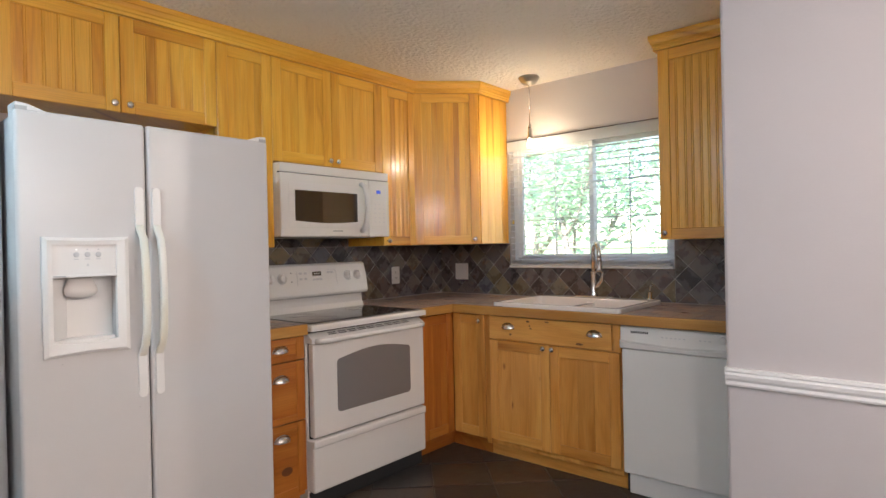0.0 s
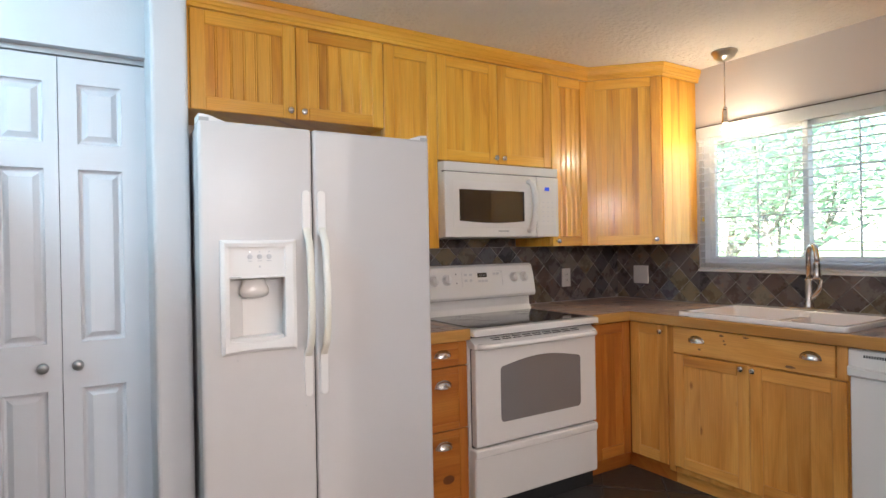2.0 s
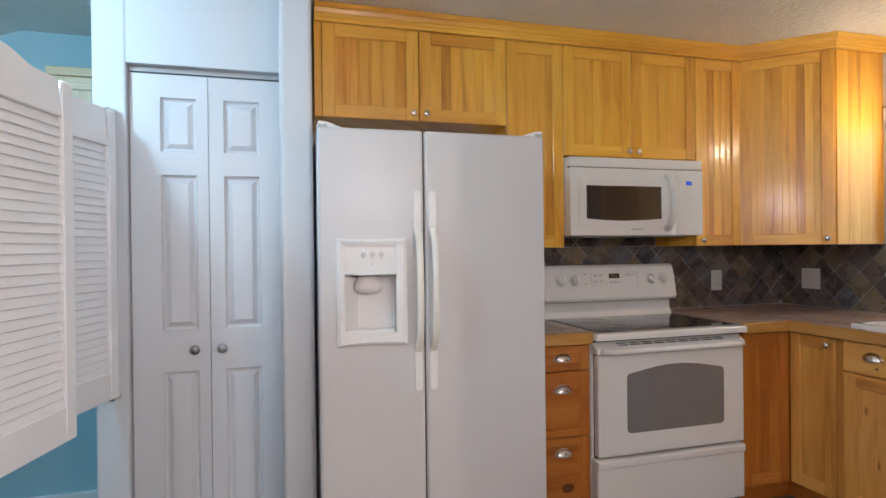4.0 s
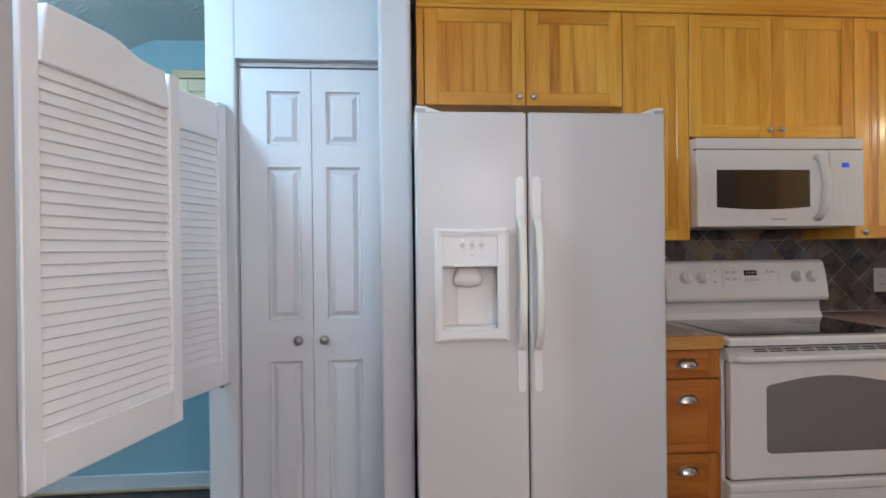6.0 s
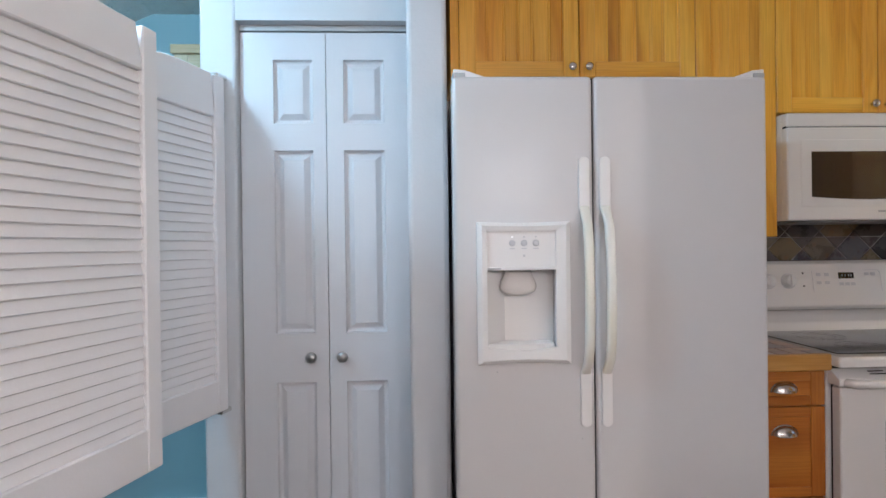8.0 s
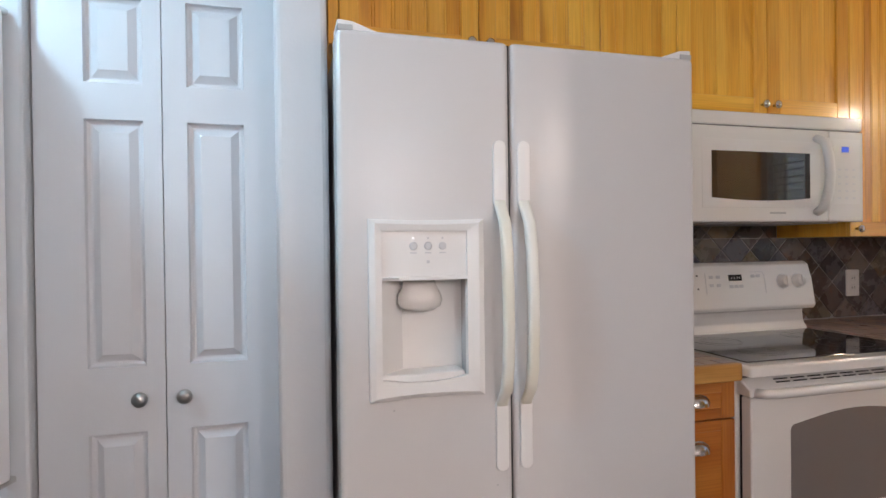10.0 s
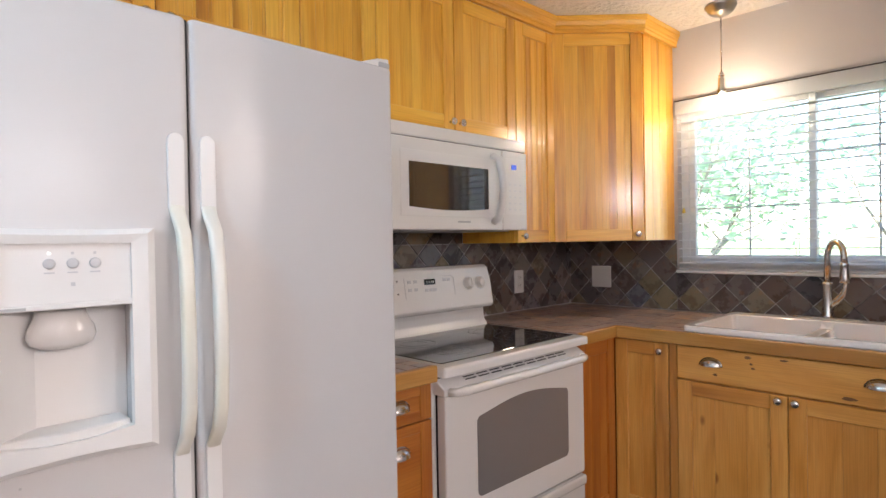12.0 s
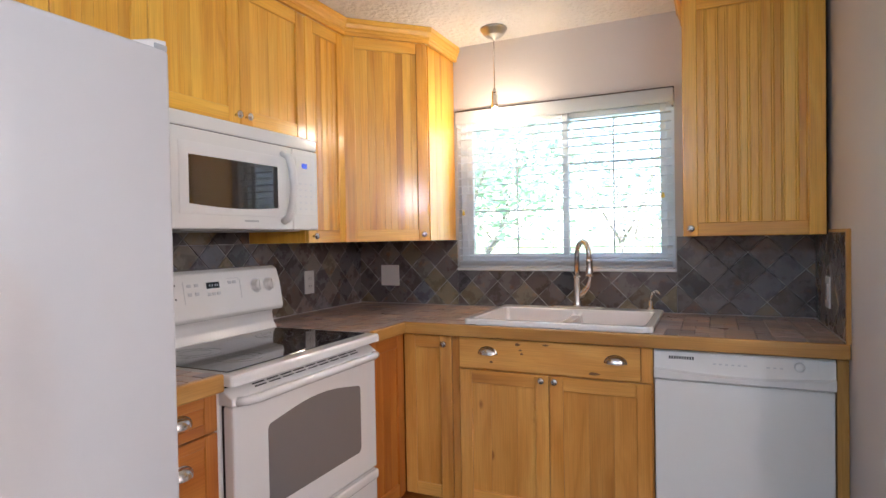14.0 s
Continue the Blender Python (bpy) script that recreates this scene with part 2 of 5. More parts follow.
def join(bm, t):
    uva, uvb = t.loops.layers.uv.verify(), bm.loops.layers.uv.verify()
    made = {v: bm.verts.new(v.co) for v in t.verts}
    out = []
    for f in t.faces:
        try:
            g = bm.faces.new([made[v] for v in f.verts])
        except ValueError:
            continue
        g.smooth = f.smooth
        for a, b in zip(f.loops, g.loops):
            b[uvb].uv = a[uva].uv
        out.append(g)
    t.free()
    return out


def rings(bm, loops, caps=True, closed=True):
    """Skin through loops of equally many points."""
    vs = [[bm.verts.new(p) for p in loop] for loop in loops]
    k = len(vs[0])
    for a, b in zip(vs, vs[1:]):
        for i in range(k if closed else k - 1):
            bm.faces.new((a[i], a[(i + 1) % k], b[(i + 1) % k], b[i]))
    if caps:
        bm.faces.new(vs[0][::-1])
        bm.faces.new(vs[-1])
    return bm


def lathe(bm, profile, m=Matrix(), n=20):
    """profile: (radius, height) pairs, turned round the z axis of m."""
    return rings(bm, [[m @ Vector((r * math.cos(2 * math.pi * i / n), r * math.sin(2 * math.pi * i / n), z)) for i in range(n)] for r, z in profile])


def tube(bm, path, radius, n=10, flat=1.0, up=(0, 0, 1)):
    """A round bar along path; radius a number or one for each point; flat squeezes it along up."""
    pts = [Vector(p) for p in path]
    loops = []
    for i, p in enumerate(pts):
        d = (pts[min(i + 1, len(pts) - 1)] - pts[max(i - 1, 0)]).normalized()
        u = Vector(up) - d * d.dot(Vector(up))
        u = u.normalized() if u.length > 1e-4 else d.orthogonal().normalized()
        s = d.cross(u)
        r = radius[i] if isinstance(radius, (list, tuple)) else radius
        loops.append([p + s * (r * math.cos(2 * math.pi * k / n)) + u * (r * flat * math.sin(2 * math.pi * k / n)) for k in range(n)])
    return rings(bm, loops)


def prism(bm, outline, axis, lo, hi, bevel=0.0, seg=2, grain=None):
    """An outline in the plane across axis (0: y,z; 1: x,z; 2: x,y), pulled from lo to hi."""
    put = {0: lambda p, d: (d, p[0], p[1]), 1: lambda p, d: (p[0], d, p[1]), 2: lambda p, d: (p[0], p[1], d)}[axis]
    t = bm_new()
    rings(t, [[put(p, lo) for p in outline], [put(p, hi) for p in outline]])
    bmesh.ops.recalc_face_normals(t, faces=t.faces)
    if bevel:
        bmesh.ops.bevel(t, geom=list(t.edges), offset=bevel, segments=seg, profile=0.5, affect="EDGES")
    if grain is not None:
        grain_uv(t, grain)
    return join(bm, t)


def arc(cx, cy, r, a0, a1, n=6):
    return [(cx + r * math.cos(radians(a0 + (a1 - a0) * i / n)), cy + r * math.sin(radians(a0 + (a1 - a0) * i / n))) for i in range(n + 1)]


def place(bm, m):
    bmesh.ops.transform(bm, matrix=m, verts=bm.verts)
    return bm


def frame_of(origin, along, out):
    """Local x runs along a front, local y out of it."""
    return Matrix((
        (along[0], out[0], 0, origin[0]),
        (along[1], out[1], 0, origin[1]),
        (0, 0, 1, origin[2] if len(origin) > 2 else 0),
        (0, 0, 0, 1)))


FX = frame_of((W, 0), (0, 1), (1, 0))            # fronts along the range wall
FY = frame_of((0, Y), (1, 0), (0, -1))           # fronts along the window wall

# ---- the structure ----
ZW0, ZW1, XW0, XW1 = 1.122, 1.972, -2.522, -1.404   # the window's opening
T = 0.14
bm = bm_new()                                       # window wall, with the opening left in it
block(bm, W - T, XW0, Y, Y + T, 0, H)
block(bm, XW1, RW + T, Y, Y + T, 0, H)
block(bm, XW0, XW1, Y, Y + T, 0, ZW0)
block(bm, XW0, XW1, Y, Y + T, ZW1, H)
setting("wall_north", bm, WALL, "greige painted kitchen wall around the sink window", "wall")
bm = bm_new()
block(bm, W - T, W, 0.489, Y, 0, H)
setting("wall_west", bm, WALL, "greige painted kitchen wall behind the range", "wall")
# the weaker light on this wall is put into its darker paint
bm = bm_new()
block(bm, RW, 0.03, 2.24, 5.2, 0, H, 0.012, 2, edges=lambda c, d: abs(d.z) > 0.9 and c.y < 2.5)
setting("wall_east", bm, WALL_DIM, "greige wall block beside the dishwasher, its colour dimmed for weaker light", "wall")
bm = bm_new()
block(bm, 3.7, 3.84, -0.45, 5.2, 0, H)
block(bm, 0.03, 3.84, 5.2, 5.34, 0, H)
setting("wall_dining", bm, WALL, "greige painted end wall of the dining room", "wall")
bm = bm_new()
block(bm, -1.60, 3.7, -0.42, -0.30, 0, H, 0.01, 2, edges=lambda c, d: abs(d.z) > 0.9 and c.x < 0)
setting("wall_south", bm, WALL, "greige painted wall ending at the swing doors", "wall")
# the closet: front wall with its door opening, and the stub wall beside the fridge
XCL, YC0, YC1, ZCH = -2.58, -0.150, 0.372, 1.952
bm = bm_new()
block(bm, XCL - 0.12, XCL, -0.258, YC0, 0, H, 0.008, 2, edges=lambda c, d: abs(d.z) > 0.9 and c.x > XCL - 0.05)
block(bm, XCL - 0.12, XCL, YC0, YC1, ZCH, H)
setting("wall_closet", bm, CLOSETWALL, "pale grey closet wall above the folding doors", "wall")
bm = bm_new()
block(bm, W, -2.42, YC1, 0.485, 0, H, 0.014, 3, edges=lambda c, d: abs(d.z) > 0.9 and c.x > -2.5)
setting("wall_stub", bm, CLOSETWALL, "pale grey stub wall between closet and refrigerator", "wall")
bm = bm_new()
block(bm, W - 0.3, XCL - 0.12, -0.258, -0.17, 0, H)
block(bm, W - 0.3, W, -0.17, 0.489, 0, H)
setting("wall_closet_side", bm, BLUE, "blue painted side wall of the closet", "wall")
# the blue passage behind the swing doors
bm = bm_new()
block(bm, -3.64, -3.50, -3.2, -0.258, 0, H)
setting("wall_passage_west", bm, BLUE, "blue painted wall of the passage", "wall")
bm = bm_new()
block(bm, -3.64, 0.4, -3.34, -3.2, 0, H)
setting("wall_passage_south", bm, BLUE, "blue painted end wall of the passage", "wall")
bm = bm_new()
block(bm, 0.4, 0.54, -3.34, -0.42, 0, H)
setting("wall_passage_east", bm, BLUE, "blue painted side wall of the passage", "wall")
bm = bm_new()
block(bm, -3.50, -3.484, -3.2, -0.258, FZ, FZ + 0.085, 0.004)
setting("baseboard", bm, TRIM, "white painted baseboard along the blue wall", "baseboard")
bm = bm_new()
block(bm, -3.484, -3.470, -3.2, -0.258, FZ, FZ + 0.016, 0.005)
setting("trim_floor", bm, PALE, "pale wood strip at the foot of the baseboard", "trim")
bm = bm_new()
block(bm, -3.8, 3.9, -3.4, Y + T, -0.12, FZ - 0.008)
block(bm, RW, 3.9, Y + T, 5.4, -0.12, FZ - 0.008)
floor = setting("floor", bm, DARKGROUT, "dark slate tile floor with dark grout", "floor")
bm = bm_new()
block(bm, W - 0.3, 3.84, -0.30, Y + T, H, H + 0.12)
block(bm, RW, 3.84, Y + T, 5.34, H, H + 0.12)
block(bm, -3.64, 0.54, -3.34, -0.30, H, H + 0.12)
setting("ceiling", bm, CEIL, "off-white knockdown textured ceiling", "ceiling")
bm = bm_new()
prism(bm, [(-3.2, H), (-0.80, H), (-3.2, 1.3)], 0, -3.50, -2.2)
setting("ceiling_slope", bm, CEIL, "sloping textured soffit in the passage", "ceiling")
# chair rail on the dining room side, with its moulded section
bm = bm_new()
sec = [(0, 0.750), (0.010, 0.750), (0.014, 0.758), (0.012, 0.768), (0.020, 0.778), (0.024, 0.792), (0.020, 0.800), (0.026, 0.805), (0.026, 0.815), (0, 0.815)]
prism(bm, [(2.24 - d, z) for d, z in sec], 0, RW + 0.002, 0.028)
setting("trim_chair_rail", bm, TRIM, "white moulded chair rail on the greige wall", "trim")


# ---- kitchen cabinets ----
def knob(parent, m, a, z, b):
    """A small round nickel knob standing out of a front at local (a, b, z)."""
    bm = bm_new()
    lathe(bm, [(0.0045, 0), (0.0045, 0.012), (0.012, 0.016), (0.0145, 0.021), (0.0135, 0.026), (0.008, 0.029)], m @ Matrix.Translation((a, b, z)) @ Matrix.Rotation(radians(-90), 4, "X"), 16)
    return part("knob", bm, NICKEL, parent, "round brushed nickel knob", True)


def cup_pull(parent, m, a, z, b):
    """A bin pull: a half dome, open below, with a rim plate."""
    bm = bm_new()
    w, h, d = 0.040, 0.028, 0.024
    loops = []
    for j in range(7):
        t = radians(90 * j / 6)
        loops.append([m @ Vector((a + w * math.cos(math.pi * i / 12) * math.cos(t * 0.98), b + d * math.sin(t), z - 0.008 + h * math.sin(math.pi * i / 12) * math.cos(t * 0.98) - 0.004 * math.sin(t))) for i in range(13)])
    rings(bm, loops, caps=False, closed=False)
    inner = [[m @ Vector((a + (w - 0.002) * math.cos(math.pi * i / 12) * math.cos(radians(15 * j) * 0.98), b + (d - 0.002) * math.sin(radians(15 * j)), z - 0.008 + (h - 0.002) * math.sin(math.pi * i / 12) * math.cos(radians(15 * j) * 0.98) - 0.004 * math.sin(radians(15 * j)))) for i in range(13)] for j in range(7)]
    rings(bm, inner, caps=False, closed=False)
    t = bm_new()
    rim = [(a + (w + 0.004) * math.cos(math.pi * i / 16), z - 0.011 + (h + 0.006) * math.sin(math.pi * i / 16)) for i in range(17)]
    prism(t, rim, 1, b, b + 0.002)
    join(bm, place(t, m))
    return part("cup_pull", bm, NICKEL, parent, "brushed nickel cup pull", True)


def board_door(parent, m, a0, a1, z0, z1, b, knob_at=None, boards=6, beads=True, wood_mat=HONEY, rail_mat=None, name="door", stile=0.056):
    """A framed door: two stiles, two rails, and a set-back panel of upright boards."""
    th, r = 0.020, 0.0025
    bm = bm_new()
    block(bm, a0 + 0.004, a1 - 0.004, b, b + 0.004, z0 + 0.004, z1 - 0.004, 0, 1, grain=2)
    door = part(name, place(bm, m), wood_mat, parent)
    for nm, x0, x1, y1, h0, h1, g in (("stile", a0, a0 + stile, th, z0, z1, 2), ("stile", a1 - stile, a1, th, z0, z1, 2), ("rail", a0 + stile, a1 - stile, th - 0.0006, z0, z0 + stile, 0), ("rail", a0 + stile, a1 - stile, th - 0.0006, z1 - stile, z1, 0)):
        bm = bm_new()
        block(bm, x0, x1, b, b + y1, h0, h1, r, 1, grain=g)
        part(nm, place(bm, m), rail_mat or wood_mat, door)
    p0, p1 = a0 + stile - 0.004, a1 - stile + 0.004
    cuts = [p0 + (p1 - p0) * (i + (random.uniform(-0.12, 0.12) if 0 < i < boards else 0)) / boards for i in range(boards + 1)]
    for c0, c1 in zip(cuts, cuts[1:]):
        bm = bm_new()
        if beads:
            top = b + 0.0105
            sec = [(c0, b + 0.001), (c1, b + 0.001), (c1, top - 0.0022), (c1 - 0.0025, top), (c1 - 0.0065, top), (c1 - 0.009, top - 0.0022), (c1 - 0.0115, top), (c0 + 0.0025, top), (c0, top - 0.0022)]
            prism(bm, sec, 2, z0 + stile - 0.004, z1 - stile + 0.004, grain=2)
        else:
            block(bm, c0 + 0.0002, c1 - 0.0002, b + 0.001, b + 0.0105, z0 + stile - 0.004, z1 - stile + 0.004, 0.0008, 1, grain=2)
        part("board", place(bm, m), wood_mat, door)
    if knob_at:
        knob(door, m, knob_at[0], knob_at[1], b + th)
    return door


def carcase(parent, m, a0, a1, b0, b1, z0, z1, mat=HONEY, name="body"):
    bm = bm_new()
    block(bm, a0, a1, b0, b1, z0, z1, 0.001, 1, grain=2)
    return part(name, place(bm, m), mat, parent)


ZU0, ZU1, ZB = 1.276, 2.262, 1.853    # upper cabinets: bottom, top, bottom above the fridge
UB = 0.322                            # depth of the upper boxes
gap = 0.0015


def upper(label, a0, a1, z0, doors, m=FX, boards=6, beads=(True, True)):
    o = m @ Vector(((a0 + a1) / 2, 0.15, z0))
    cab = thing("wall_cabinet", o, label, "cabinet", "wall cabinets")
    carcase(cab, m, a0 + 0.0005, a1 - 0.0005, 0.002, UB, z0, ZU1)
    for (d0, d1, k), bead in zip(doors, beads):
        board_door(cab, m, d0 + gap, d1 - gap, z0, ZU1 - 0.004, UB, k, boards if bead else 5, bead)
    return cab


upper("honey wood wall cabinet with plank doors above the refrigerator", 0.551, 1.405, ZB, [(0.551, 0.981, (0.981 - 0.030, ZB + 0.032)), (0.981, 1.405, (0.981 + 0.030, ZB + 0.032))], boards=6)
upper("tall narrow honey wood wall cabinet beside the microwave", 1.405, 1.702, ZU0, [(1.405, 1.702, None)], beads=(False,))
upper("honey wood wall cabinet above the microwave", 1.702, 2.466, 1.724, [(1.702, 2.084, (2.084 - 0.026, 1.724 + 0.030)), (2.084, 2.466, (2.084 + 0.026, 1.724 + 0.030))], boards=6, beads=(False, False))
upper("narrow honey wood wall cabinet with ribbed plank door", 2.466, 2.757, ZU0, [(2.466, 2.757, (2.496, ZU0 + 0.030))], boards=5)
# filler beside the fridge cabinet
bm = bm_new()
block(bm, W + 0.002, W + UB + 0.012, 0.521, 0.5505, ZB, ZU1, 0.001, 1, grain=2)
tagged(part("cabinet_filler", bm, HONEY), "honey wood filler strip beside the wall cabinet", "cabinet")
# the corner cabinet with its diagonal door
P0, P1 = Vector((W + UB, 2.757)), Vector((-2.546, Y - UB))
u = (P1 - P0).normalized()
FD = frame_of(P0, u, (u.y, -u.x))
LD = (P1 - P0).length
corner = thing("corner_wall_cabinet", (W + 0.3, Y - 0.3, ZU0), "diagonal honey wood corner wall cabinet beside the window", "cabinet", "wall cabinets")
bm = bm_new()
foot = [(W + 0.002, 2.7575), (P0.x, 2.7575), (P1.x, P1.y), (P1.x, Y - 0.002), (W + 0.002, Y - 0.002)]
prism(bm, foot, 2, ZU0, ZU1, grain=2)
part("body", bm, HONEY, corner)
board_door(corner, FD, 0.006, LD - 0.006, ZU0, ZU1 - 0.004, 0.001, (LD - 0.04, ZU0 + 0.032), 9, False)
side = Y - P1.y - 0.006
for i in range(4):
    bm = bm_new()
    w0 = P1.y + 0.004 + side * i / 4
    block(bm, P1.x, P1.x + 0.007, w0, w0 + side / 4 - 0.0004, ZU0, ZU1, 0.001, 1, grain=2)
    part("side_board", bm, HONEY, corner)
# the cabinet between window and side wall
right = thing("wall_cabinet", (-1.1, Y - 0.15, ZU0), "honey wood wall cabinet with ribbed door beside the window", "cabinet", "wall cabinets")
carcase(right, FY, -1.354, -0.848, 0.002, UB, ZU0, ZU1)
board_door(right, FY, -1.354, -0.851, ZU0, ZU1 - 0.004, UB, (-1.354 + 0.030, ZU0 + 0.032), 10)


def crown(path, label):
    """Crown moulding with a stepped, flaring section, mitred along path (points with their outward normals)."""
    sec = [(0.0, ZU1 - 0.004), (0.016, ZU1 - 0.004), (0.016, ZU1 + 0.010), (0.020, ZU1 + 0.013), (0.020, ZU1 + 0.024), (0.025, ZU1 + 0.030), (0.030, ZU1 + 0.046), (0.034, ZU1 + 0.050), (0.034, H - 0.002), (0.0, H - 0.002)]
    bm = bm_new()
    uv = bm.loops.layers.uv.verify()
    loops = [[(p[0] + n[0] * d, p[1] + n[1] * d, z) for d, z in sec] for p, n in path]
    rings(bm, loops)
    o = random.uniform(0, 30)
    for f in bm.faces:
        for l in f.loops:
            c = l.vert.co
            l[uv].uv = (c.x * 0.7 + c.y * 0.7 + o, c.z * 1.0 + c.x * 0.3)
    ob = part("trim_crown", bm, HONEY)
    return tagged(ob, label, "trim", "", "structure")


FB = UB + 0.019
px = W + FB
nd = Vector((u.y, -u.x))
def mitre(n0, n1):
    s = Vector(n0) + Vector(n1)
    return s * (2 / s.length_squared)
q0 = P0 + Vector((0.019, -0.004))
crown([((px, 0.522), (1, 0)), (tuple(q0), mitre((1, 0), nd)), ((P1.x + 0.012, P1.y - 0.016), mitre(nd, (1, 0))), ((P1.x + 0.012, Y - 0.001), (1, 0))], "honey wood crown moulding along the wall cabinets")
crown([((-1.356, Y - 0.001), (-1, 0)), ((-1.356, Y - FB), (-1, -1)), ((-0.848, Y - FB), (0, -1))], "honey wood crown moulding on the cabinet by the window")

# base units
KZ, KB = 0.105, 0.585                 # toe kick height and depth
BB = 0.628                            # depth of the base boxes
DT = 0.856                            # top of fronts


def drawer_front(parent, m, a0, a1, z0, z1, pulls, mat=KNOTTY, framed=True):
    bm = bm_new()
    if framed:
        s = 0.045
        block(bm, a0, a0 + s, BB, BB + 0.02, z0, z1, 0.002, 1, grain=2)
        block(bm, a1 - s, a1, BB, BB + 0.02, z0, z1, 0.002, 1, grain=2)
        block(bm, a0 + s, a1 - s, BB, BB + 0.0195, z0, z0 + 0.03, 0.002, 1, grain=0)
        block(bm, a0 + s, a1 - s, BB, BB + 0.0195, z1 - 0.03, z1, 0.002, 1, grain=0)
        block(bm, a0 + s - 0.002, a1 - s + 0.002, BB, BB + 0.015, z0 + 0.028, z1 - 0.028, 0.001, 1, grain=0)
    else:
        block(bm, a0, a1, BB, BB + 0.02, z0, z1, 0.003, 2, grain=0)
    d = part("drawer_front", place(bm, m), mat, parent)
    for p in pulls:
        cup_pull(d, m, p[0], p[1], BB + (0.016 if framed else 0.0205))


def kick(parent, m, a0, a1, mat=REDDISH, b=KB):
    bm = bm_new()
    block(bm, a0, a1, b - 0.016, b, FZ, KZ, 0.001, 1, grain=0)
    part("toe_kick", place(bm, m), mat, parent)


unit = thing("drawer_cabinet", (W + 0.3, 1.51, 0), "reddish wood three-drawer base cabinet beside the range", "cabinet", "base cabinets")
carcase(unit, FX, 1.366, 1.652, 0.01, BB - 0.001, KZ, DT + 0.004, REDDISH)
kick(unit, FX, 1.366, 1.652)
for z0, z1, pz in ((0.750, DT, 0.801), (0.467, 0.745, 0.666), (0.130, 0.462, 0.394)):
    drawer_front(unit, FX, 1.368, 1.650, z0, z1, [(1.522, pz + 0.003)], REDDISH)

bm = bm_new()
prism(bm, [(1.545 + 0.030 * math.cos(q), 0.245 + 0.020 * math.sin(q)) for q in (2 * math.pi * k / 16 for k in range(16))], 1, BB + 0.0146, BB + 0.0153)
part("knot", place(bm, FX), paint("red_wood_knot", (0.20, 0.062, 0.018), 0.45, 0.1, 200, 0.6), unit, "large reddish knot in the lowest drawer")
XI, YI = W + BB, Y - BB               # the inner corner of the base fronts
unit = thing("corner_base_cabinet", (W + 0.3, Y - 0.3, 0), "wooden corner base cabinet with two plain framed doors", "cabinet", "base cabinets")
bm = bm_new()
prism(bm, [(W + 0.01, 2.452), (XI - 0.001, 2.452), (XI - 0.001, YI + 0.001), (-2.285, YI + 0.001), (-2.285, Y - 0.01), (W + 0.01, Y - 0.01)], 2, KZ, DT + 0.004, grain=2)
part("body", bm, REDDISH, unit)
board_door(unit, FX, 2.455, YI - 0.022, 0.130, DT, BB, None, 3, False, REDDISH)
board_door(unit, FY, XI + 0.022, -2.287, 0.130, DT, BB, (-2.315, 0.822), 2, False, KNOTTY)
bm = bm_new()
prism(bm, [(W + KB - 0.016, 2.452), (W + KB, 2.452), (W + KB, Y - KB), (-2.285, Y - KB), (-2.285, Y - KB + 0.016), (W + KB - 0.016, Y - KB + 0.016)], 2, FZ, KZ, grain=1)
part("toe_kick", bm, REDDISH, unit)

unit = thing("sink_cabinet", (-1.86, Y - 0.3, 0), "knotty honey wood sink base cabinet with two doors", "cabinet", "base cabinets")
carcase(unit, FY, -2.284, -1.452, 0.01, BB - 0.001, KZ, DT + 0.004, KNOTTY)
kick(unit, FY, -2.284, -1.452, KNOTTY)
for x0, x1, z0 in ((-2.284, -2.251, KZ), (-1.493, -1.452, 0.722)):
    bm = bm_new()
    block(bm, x0, x1, BB - 0.001, BB + 0.012, z0, DT + 0.003, 0.001, 1, grain=2)
    part("face_stile", place(bm, FY), KNOTTY, unit)
drawer_front(unit, FY, -2.248, -1.496, 0.724, DT, [(-2.116, 0.800), (-1.588, 0.800)], KNOTTY, False)
for a, z, w, h in ((-1.984, 0.838, 0.011, 0.006), (-1.972, 0.815, 0.006, 0.004), (-1.966, 0.800, 0.007, 0.004), (-2.100, 0.757, 0.008, 0.005), (-1.865, 0.842, 0.014, 0.004), (-1.672, 0.742, 0.022, 0.006)):
    bm = bm_new()
    prism(bm, [(a + w * math.cos(q) * (1 + 0.2 * math.sin(3 * q + a * 40)), z + h * math.sin(q)) for q in (2 * math.pi * k / 14 for k in range(14))], 1, BB + 0.0196, BB + 0.0203)
    part("knot", place(bm, FY), KNOT, unit, "dark knot in the drawer front")
board_door(unit, FY, -2.248, -1.8545, 0.138, 0.717, BB, (-1.8545 - 0.026, 0.700), 3, False, KNOTTY)
board_door(unit, FY, -1.8515, -1.456, 0.138, 0.717, BB, (-1.8515 + 0.026, 0.700), 3, False, KNOTTY)
bm = bm_new()
block(bm, -0.869, RW - 0.001, Y - BB - 0.012, Y - 0.01, FZ, DT + 0.004, 0.001, 1, grain=2)
tagged(part("end_panel", bm, EDGE), "honey wood end panel beside the dishwasher", "cabinet panel")

# counter: a core, the wooden edge and the slate tiles on top
CE = 0.676
bm = bm_new()
xs, ys = (-2.216, -1.448), (Y - CE + 0.022, Y - 0.625, Y - 0.09, Y - 0.004)
plan = [(W + 0.004, 2.445), (W + CE - 0.022, 2.445), (W + CE - 0.022, ys[0])]
block(bm, xs[0], xs[1], ys[0], ys[1], DT + 0.006, ZC - 0.007)
block(bm, xs[0], xs[1], ys[2], ys[3], DT + 0.006, ZC - 0.007)
block(bm, xs[1], RW - 0.002, ys[0], ys[3], DT + 0.006, ZC - 0.007)
prism(bm, plan + [(xs[0], ys[0]), (xs[0], ys[3]), (W + 0.004, ys[3])], 2, DT + 0.006, ZC - 0.007)
